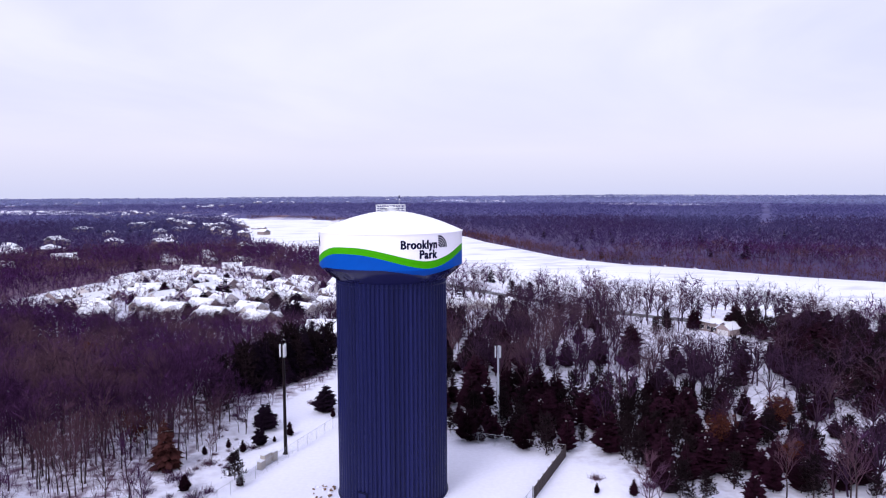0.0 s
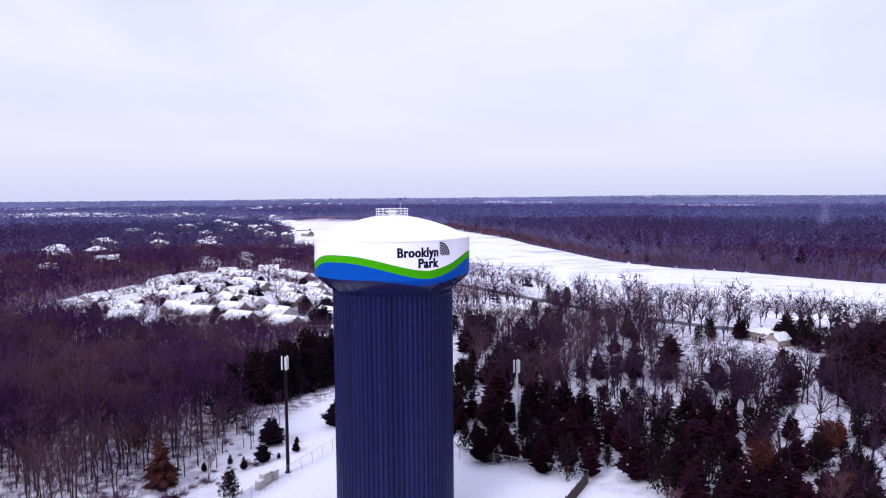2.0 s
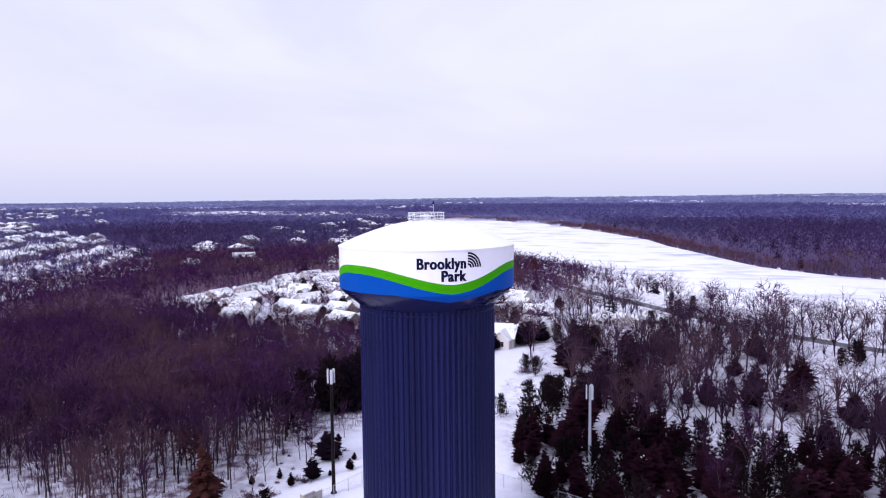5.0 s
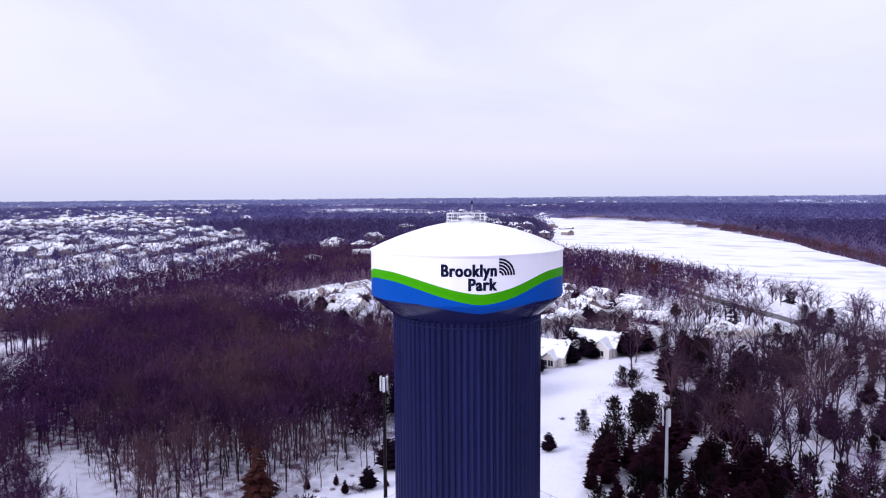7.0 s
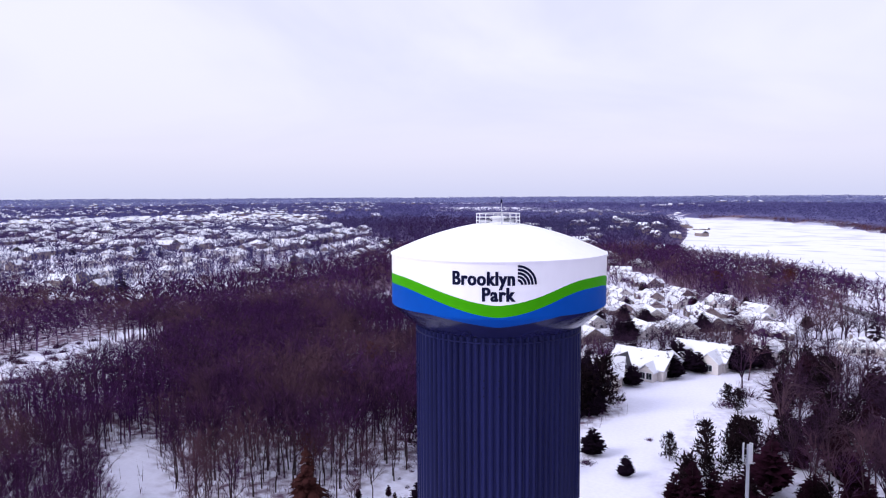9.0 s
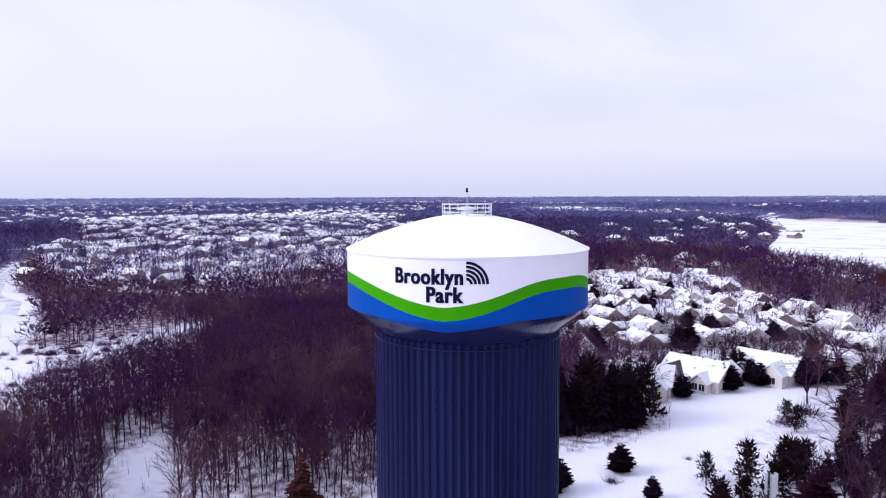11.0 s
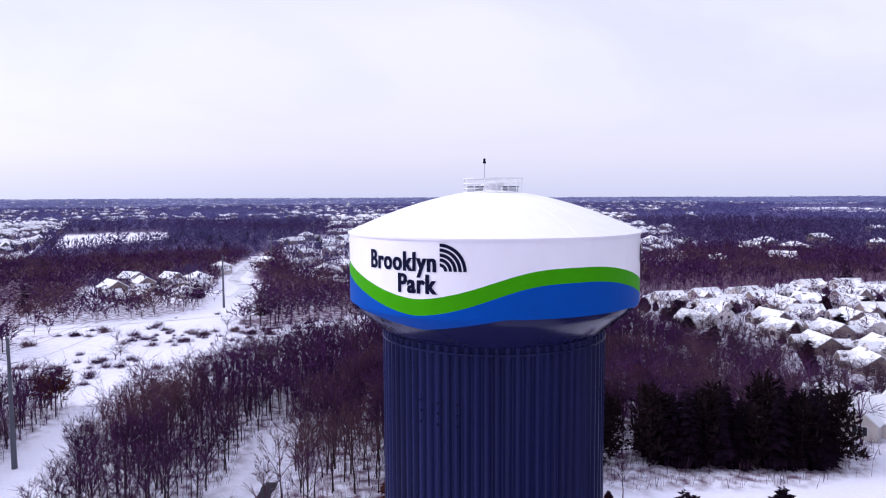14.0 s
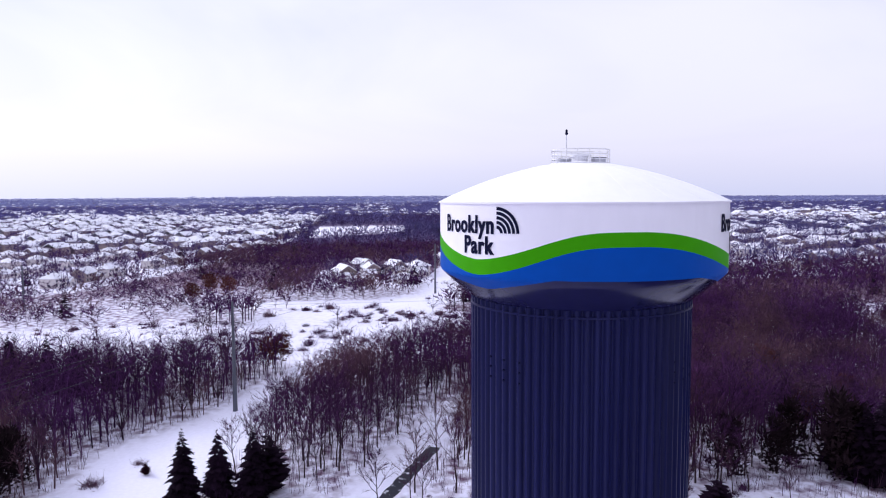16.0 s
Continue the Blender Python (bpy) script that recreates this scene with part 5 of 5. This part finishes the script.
yard = grid_places(175, 1000, 7.4, gen, lambda x, y, u: (zone(x, y) == 4) & (u < np.where(y < 0, 0.68, 0.85)) & clear_of_houses(x, y, 6.0))
yard[:, 3] *= np.where(yard[:, 1] < 0, 0.68, 0.8)
yards = [broom_shape(r, 11.5, 24, 4.2, 0.24, 0.2) for _ in range(4)]
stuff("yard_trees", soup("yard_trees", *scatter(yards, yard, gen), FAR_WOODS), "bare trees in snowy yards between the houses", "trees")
# russet brush and trees along the far bank
bank_line = along(far_b[2:16], 520)
bank_trees = np.concatenate([np.stack([bank_line[:, 0] + d + gen.uniform(-2, 2, 520), bank_line[:, 1] + d * 0.5 + gen.uniform(-2, 2, 520), np.full(520, -7.0), gen.uniform(0.4, 0.8, 520)], 1) for d in (4, 10)])
bank_trees[:, 2] = height(bank_trees[:, 0], bank_trees[:, 1]) - 0.2
bank_trees = bank_trees[~inside(RIVER, bank_trees[:, 0], bank_trees[:, 1])]
stuff("bank_trees", soup("bank_trees", *scatter([broom_shape(r, 11.5, 40, w_, 0.16, 0.1) for w_ in (3.6, 4.4)], bank_trees, gen), RUSSET_BRUSH), "russet brush and bare trees along the far bank", "trees")
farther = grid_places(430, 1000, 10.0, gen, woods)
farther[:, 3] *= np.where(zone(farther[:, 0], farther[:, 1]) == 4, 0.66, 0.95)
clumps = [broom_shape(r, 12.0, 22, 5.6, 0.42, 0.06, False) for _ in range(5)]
stuff("far_woods", soup("far_woods", *scatter(clumps, farther, gen), FAR_WOODS), "far leafless woods with a haze tint in their colour", "woods")
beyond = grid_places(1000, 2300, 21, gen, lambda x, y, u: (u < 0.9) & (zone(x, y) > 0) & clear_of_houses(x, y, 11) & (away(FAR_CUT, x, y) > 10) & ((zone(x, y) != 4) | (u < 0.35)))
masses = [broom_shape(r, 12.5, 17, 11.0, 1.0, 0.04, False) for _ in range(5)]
stuff("far_woods", soup("far_woods", *scatter(masses, beyond, gen), HAZY_WOODS), "distant woods on both river sides, haze put into their colour", "woods")
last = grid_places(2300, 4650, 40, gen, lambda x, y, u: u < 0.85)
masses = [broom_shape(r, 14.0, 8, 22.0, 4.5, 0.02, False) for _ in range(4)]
stuff("horizon_woods", soup("horizon_woods", *scatter(masses, last, gen), HORIZON_WOODS), "woods along the horizon, coloured with blue haze", "woods")


# ---- evergreens ----
def conifer_shape(r, high, base, whorls, branches, fullness=1.0, droop=0.25, blunt=1.0, ragged=0.28):
    """An evergreen: a trunk and whorls of flat drooping sprays. Returns trunk and crown."""
    tp, tt, cp, ct = [], [], [], []
    limb(tp, tt, (0, 0, -0.3), (0, 0, high * 0.96), high * 0.016 + 0.03, 0.015, 5)
    for k in range(whorls):
        u = k / (whorls - 1)
        z = high * (0.06 + 0.93 * u)
        reach = base * (1 - u) ** blunt * (1 if u > 0.08 else 0.75) + 0.10
        n = max(4, int(branches * (0.35 + 0.65 * (1 - u))))
        for i in range(n):
            t = 6.283 * (i + r.random() * 0.9) / n + k * 1.1
            l = reach * r.uniform(1 - ragged, 1 + 0.65 * ragged) * fullness
            c, q = math.cos(t), math.sin(t)
            zz = z + r.gauss(0, 0.14)
            a = np.array([0.06 * c, 0.06 * q, zz + 0.05 * l])
            tip = np.array([l * c, l * q, zz - droop * l + r.gauss(0, 0.06)])
            side = np.array([-q, c, 0])
            m = a + (tip - a) * 0.5
            wid = 0.24 * l + 0.12
            j = len(cp)
            cp += [a, m + side * wid + np.array([0, 0, -0.10 * l]), tip, m - side * wid + np.array([0, 0, -0.10 * l]), m + np.array([0, 0, 0.14 * l + 0.04])]
            ct += [(j, j + 1, j + 4), (j + 1, j + 2, j + 4), (j + 2, j + 3, j + 4), (j + 3, j, j + 4)]
            for s in (-1, 1):
                p = a + (tip - a) * r.uniform(0.45, 0.85)
                e_ = p + (tip - a) * 0.30 + side * s * l * r.uniform(0.25, 0.45) + np.array([0, 0, -0.08 * l])
                sliver(cp, ct, p, e_, 0.07 + 0.05 * l, np.array([c, q, 0.4]))
    return (np.array(tp), np.array(tt)), (np.array(cp), np.array(ct))


def pine_shape(r, high, spread_):
    """A pine: a short bare trunk and ragged clumps of needles on rising limbs that close to a rounded crown."""
    tp, tt, cp, ct = [], [], [], []
    limb(tp, tt, (0, 0, -0.3), (0, 0, high * 0.95), high * 0.018, 0.03, 6)
    for k in range(27):
        u = 0.10 + 0.88 * k / 27
        reach = spread_ * (1.0 - u) ** 0.55 * r.uniform(0.5, 1.05)
        t = k * 2.4 + r.random()
        a = np.array([0, 0, high * u * 0.93])
        c_ = a + np.array([math.cos(t) * reach, math.sin(t) * reach, reach * 0.25])
        limb(tp, tt, a, c_, 0.06, 0.02, 3)
        for _ in range(30):
            d = np.array([r.gauss(0, 1), r.gauss(0, 1), r.gauss(0, 0.7)])
            d /= np.linalg.norm(d) + 1e-9
            p = c_ - (c_ - a) * 0.75 * r.random() + d * spread_ * 0.26 * r.random()
            w = np.cross(d, (r.gauss(0, 1), r.gauss(0, 1), r.gauss(0, 1)))
            w /= np.linalg.norm(w) + 1e-9
            sliver(cp, ct, p, p + (d + np.array([0, 0, 0.5])) * spread_ * 0.17, 0.21, w)
    return (np.array(tp), np.array(tt)), (np.array(cp), np.array(ct))


def evergreen_kind(shape, mat):
    (tp, tt), (cp, ct) = shape
    return soup("trunk", tp, tt, BARK), soup("crown", cp, ct, mat)


SPRUCE = [evergreen_kind(conifer_shape(r, 10.0, b_, 17, 16, 1.0, -0.2, 0.52, 0.5), NEEDLES) for b_ in (4.3, 4.7, 3.9)]
SLIM = [evergreen_kind(conifer_shape(r, 10.0, b_, 32, 15, 1.0, 0.2, 0.85, 0.5), NEEDLES) for b_ in (2.7, 2.4, 3.0)]
CEDARS = [evergreen_kind(conifer_shape(r, 8.0, b_, 18, 17, 1.0, -0.3, 0.60, 0.6), CEDAR) for b_ in (2.9, 2.5, 3.2, 2.2)]
PINES = [evergreen_kind(pine_shape(r, 10.0, b_), PINE) for b_ in (4.4, 3.9, 4.8)]
RED = evergreen_kind(conifer_shape(r, 8.0, 2.3, 26, 15, 1.0, 0.15, 0.85, 0.7), RED_CEDAR)
WORDS = {"spruce_tree": ("dark green spruce standing in snow", SPRUCE, 10.0), "cedar_tree": ("dark reddish cedar standing in snow", CEDARS, 8.0),
         "pine_tree": ("ragged dark green pine standing in snow", PINES, 10.0)}


fp, ft = [], []
for _ in range(9):
    t, u = r.random() * 6.283, r.uniform(0.25, 0.85)
    c_ = np.array([math.cos(t) * 2.1 * (1 - u), math.sin(t) * 2.1 * (1 - u), 8.0 * u + 0.5])
    e_ = c_ + (r.uniform(-0.3, 0.3), r.uniform(-0.3, 0.3), 0.12)
    limb(fp, ft, c_, e_, 0.16, 0.07, 4)
SNOW_CLUMPS = soup("snow_clumps", np.array(fp), np.array(ft), SNOW)


def evergreen(name, x, y, high):
    label, kinds_, full = WORDS[name]
    trunk, crown = RED if (x, y) == (-36, 7) else r.choice(SLIM if name == "spruce_tree" and high > 8 else CEDARS if high < 3.3 else kinds_)
    t = thing(name, label, "tree", name.replace("_", " ") + "s", at=pose(x, y, float(height(x, y)), 0, 0, r.uniform(0, 360)) @ Matrix.Scale(high / full, 4))
    part("trunk", trunk, BARK, t)
    part("crown", crown, crown.materials[0], t)
    if name == "cedar_tree" and 20 < x < 100 and y < 46 and r.random() < 0.4:
        part("snow_clumps", SNOW_CLUMPS, SNOW, t, "small clumps of snow on the boughs")


# spruces round the lot, in the field and by the townhouses
for x, y, h_ in ((-30, -1, 3.2), (-22.5, 0.5, 3.0), (-26, 14, 2.8), (-24, 17, 3.6), (-25, 25, 5.0), (-20, 22, 2.4), (-29, 16, 2.2), (-16, 35, 5.6), (-14, 32, 2.4),
                 (-21, 26, 1.6), (-22, 19, 1.3), (-32, 13, 2.0), (-27, 33, 2.0), (-13, 48, 4.6), (-16, 37, 4.6), (-5, 43, 3.4), (-24, 91, 5.0), (-20, 102, 6.0), (-18.5, 103, 5.6)):
    evergreen("spruce_tree", x, y, h_)
for x, y, h_ in ((-22, 114, 7.0), (-18, 112, 5.6), (-16, 111, 5.2), (-9, 118, 6.4), (-7, 122, 6.8), (-4, 124, 6.2), (-45, 133, 6.5), (-43, 135, 7.0), (-48, 160, 6.0), (-57, 163, 6.0),
                 (-84, 162, 6), (-38, -37.6, 9.4), (-39, -33.6, 8.8), (-38, -29.2, 9.4), (-48, -45, 2.2), (-40, -27.6, 7.6), (-100, 199, 6), (-30, 160, 6.5), (-60, 150, 6), (-93, -76, 11), (-90, -70, 10), (-92, -64, 9), (-95, -84, 11), (-88, -80, 10), (-91, -88, 10)):
    evergreen("spruce_tree", x, y, h_)
for x, y, h_ in ((-24, 3, 4.6), (-44, -60.5, 8.5), (-41, -62, 7.5), (-47, -62, 8.0), (-37, 33, 9.0), (-39, 43, 10.0), (-37, 40, 8.0), (3, 55, 7.6), (6, 62, 7.0), (8, 52, 6.4), (-2, 53, 4.8), (8, 60, 7.0), (6, 46, 5.5), (12, 66, 7.0), (20, 72, 7.5), (27, 82, 7), (16, 84, 7.5), (11, 102, 7.5), (5, 122, 7.5), (8, 90, 6), (0, 85, 5), (-3, 89, 4.5), (30, 129, 7.5), (27, 148, 6.5), (32, 113, 7), (28, 110, 6.5), (41, 178, 7.5), (36, 172, 7), (34, 180, 7.5), (7, 118, 7), (1, 119, 6.5)):
    evergreen("pine_tree", x, y, h_)
# the dark stand along the field's west side
for k in range(26):
    a, b_ = STAND[0], STAND[-1]
    u, v = (k // 2 + r.uniform(0.2, 0.8)) / 13, (0.6, 4.4)[k % 2] + r.uniform(-0.7, 0.7)
    x, y = np.interp(u * 3, range(4), [p[0] for p in STAND]) - 0.85 * v, np.interp(u * 3, range(4), [p[1] for p in STAND]) + 0.5 * v
    evergreen("spruce_tree" if k % 3 else "pine_tree", float(x), float(y), r.uniform(9.5, 12.5))
# small evergreens and shrubs between the townhouses
count = 0
while count < 64:
    x, y = r.uniform(-150, 0), r.uniform(100, 235)
    if zone(np.array(x), np.array(y)) == 3 and clear_of_houses(np.array([x]), np.array([y]), 8.0)[0]:
        evergreen(r.choice(("cedar_tree", "spruce_tree", "spruce_tree")), x, y, r.uniform(2.0, 6.0))
        count += 1
# cedars and pines of the mixed wood east of the field
placed = []
while len(placed) < 385:
    x, y = r.uniform(4, 134), r.uniform(-6, 118)
    dense = 1.0 if zone(np.array(x), np.array(y)) == 6 else 0.05 if 24 < x < 82 and y < 108 else 0.2
    dense *= 0.5 if x > 56 and y < 44 else 1.0
    if zone(np.array(x), np.array(y)) in (2, 6) and in_front(x, y) and math.hypot(x - 80, y - 92) > 19 and (x > 36 or y > 13) and r.random() < dense and all((x - a) ** 2 + (y - b_) ** 2 > 5.5 for a, b_ in placed):
        placed.append((x, y))
        evergreen(r.choice(("cedar_tree", "cedar_tree", "cedar_tree", "cedar_tree", "pine_tree", "pine_tree", "pine_tree")), x, y, r.uniform(3.6, 7.4) * (1.15 if y > 44 else 1))
for x, y, h_ in ((-36, 7, 8.5), (13.5, 18.8, 2.6), (21, 16.2, 2.4), (18.6, 19.6, 3.8), (29, -2, 1.6), (34, -3, 2.6), (15.5, 20, 3.4), (10, 27, 4.5), (13, 33, 5.5), (9, 40, 5.6), (12, 44, 6.0), (16, 38, 6.2), (20, 44, 6.4), (7, 34, 4.6), (23, 36, 6.0), (19, 31, 5.2)):
    evergreen("cedar_tree", x, y, h_)
# odd evergreens in the far woods and streets, joined
some = grid_places(140, 900, 30, gen, lambda x, y, u: (zone(x, y) > 0) & (zone(x, y) != 5) & (u < 0.22) & clear_of_houses(x, y, 8))
dark = []
for k in range(3):
    (tp, tt), (cp, ct) = conifer_shape(r, 9.0, 2.9, 12, 6, 1.0, 0.3, 0.8)
    dark.append((cp, ct))
stuff("far_evergreens", soup("far_evergreens", *scatter(dark, some, gen), NEEDLES), "scattered dark evergreens among houses and woods", "trees")

# young bare trees and brush on the verge between the fence and the wood
for k in range(26):
    y = r.uniform(-14, 36)
    x = -35.5 + 6.5 * r.random() ** 1.6 + 0.12 * max(0.0, y - 10)
    if math.hypot(x + 36, y - 3.5) < 6:
        continue
    t = thing("bare_tree", "young leafless tree standing in snow at the edge of the wood", "tree", "bare trees", at=pose(x, y, 0, 0, 0, r.uniform(0, 360)) @ Matrix.Scale(r.uniform(0.35, 0.8), 4))
    part("trunk", kinds[k % 6][0], BARK, t)
    part("crown", kinds[k % 6][1], TWIG, t)

# oaks that keep russet leaves
for x, y, h_ in ((52, 12, 7.5), (66, 22, 7.5), (60, 4, 6), (-44, 15, 8), (-62, 50, 8), (-72, 44, 8), (-50, 52, 7.5), (-58, 66, 8), (-103, -36, 8), (-106, -33, 8), (-60, 40, 9), (-75, 62, 9), (-118, 70, 9), (-205, -62, 10), (-215, -70, 10), (-195, -72, 9), (-52, 250, 10), (-30, 280, 10)):
    t = thing("oak_tree", "small oak holding russet dead leaves in snow", "tree", "oak trees", at=pose(x, y, 0, 0, 0, r.uniform(0, 360)) @ Matrix.Scale(h_ / 11.5, 4))
    part("trunk", kinds[2][0], BARK, t)
    if x == 52:
        pts, tris = [], []
        for _ in range(1700):
            d = np.array([r.gauss(0, 1), r.gauss(0, 1), r.gauss(0, 1)])
            d *= r.random() ** 0.4 / np.linalg.norm(d)
            p = np.array([0, 0, 7.0]) + d * np.array([3.6, 3.6, 4.4]) * (1 + 0.25 * math.sin(3 * d[0] + 5 * d[2]))
            w = np.array([r.gauss(0, 1), r.gauss(0, 1), r.gauss(0, 1)])
            w /= np.linalg.norm(w)
            sliver(pts, tris, p, p + np.array([r.gauss(0, 0.2), r.gauss(0, 0.2), r.gauss(0, 0.2)]), 0.30, w)
        LEAVES = soup("leaves", np.array(pts), np.array(tris), RUSSET)
    part("crown", kinds[2][1], TWIG, t)
    part("leaves", LEAVES, RUSSET, t, "russet dead leaves")

# scrub in the clearing, along the cuts and beside the verge
bp, bt = [], []
for _ in range(150):
    d = np.array([r.gauss(0, 1), r.gauss(0, 1), abs(r.gauss(0, 0.8)) + 0.15])
    d /= np.linalg.norm(d)
    a = np.array([r.gauss(0, 0.55), r.gauss(0, 0.55), -0.1])
    w = np.cross(d, (r.gauss(0, 1), r.gauss(0, 1), r.gauss(0, 1)))
    sliver(bp, bt, a + d * 0.15, a + d * np.array([1.25, 1.25, 1.9]) * r.uniform(0.55, 1.1), 0.035, w / (np.linalg.norm(w) + 1e-9))
BUSH = soup("twigs", np.array(bp), np.array(bt), TWIG)
count = 0
while count < 230:
    if count % 7 == 0:
        hub = (r.uniform(-230, -90), r.uniform(-110, 40), r.uniform(0.7, 1.5))
    x, y = hub[0] + r.gauss(0, 3.0), hub[1] + r.gauss(0, 6.5)
    if r.random() < 0.12:
        hub = (r.uniform(-230, -90), r.uniform(-110, 40), r.uniform(0.7, 1.5))
    a, b_ = np.array(x), np.array(y)
    if (inside(CLEARING, a, b_) or away(CROSS_CUT, a, b_) < 9) and away(STREET, a, b_) > 3 and away(POWER_CUT, a, b_) > 2.5:
        bush = new("bush", BUSH)
        bush.matrix_basis = pose(x, y, 0, 0, 0, r.uniform(0, 360)) @ Matrix.Scale(r.uniform(0.5, 1.2) * hub[2], 4)
        tagged(bush, "leafless bush poking through snow", "bush", "bushes")
        count += 1
for k in range(44):
    y = r.uniform(-16, 34)
    bush = new("bush", BUSH)
    bush.matrix_basis = pose(-36 + 11 * r.random() ** 1.5 + 0.12 * max(0.0, y - 10), y, 0, 0, 0, r.uniform(0, 360)) @ Matrix.Scale(r.uniform(0.25, 0.75), 4)
    tagged(bush, "leafless bush poking through snow", "bush", "bushes")
for x, y, s_ in ((-45, -51, 1.2), (-52, -47, 0.7), (-28, -3.5, 1.2), (-33, 3, 1.3), (-30, 9, 1.0), (-26.5, -1.5, 0.9), (-20, 41, 0.6), (-12, 44, 0.9), (-8, 60, 0.5), (-2, 97, 2.0), (-3, 88, 1.6), (-10, 30, 0.4), (30, 3, 0.8), (37, 0, 1.0)):
    bush = new("bush", BUSH)
    bush.matrix_basis = pose(x, y, 0, 0, 0, r.uniform(0, 360)) @ Matrix.Scale(s_, 4)
    tagged(bush, "leafless bush poking through snow", "bush", "bushes")
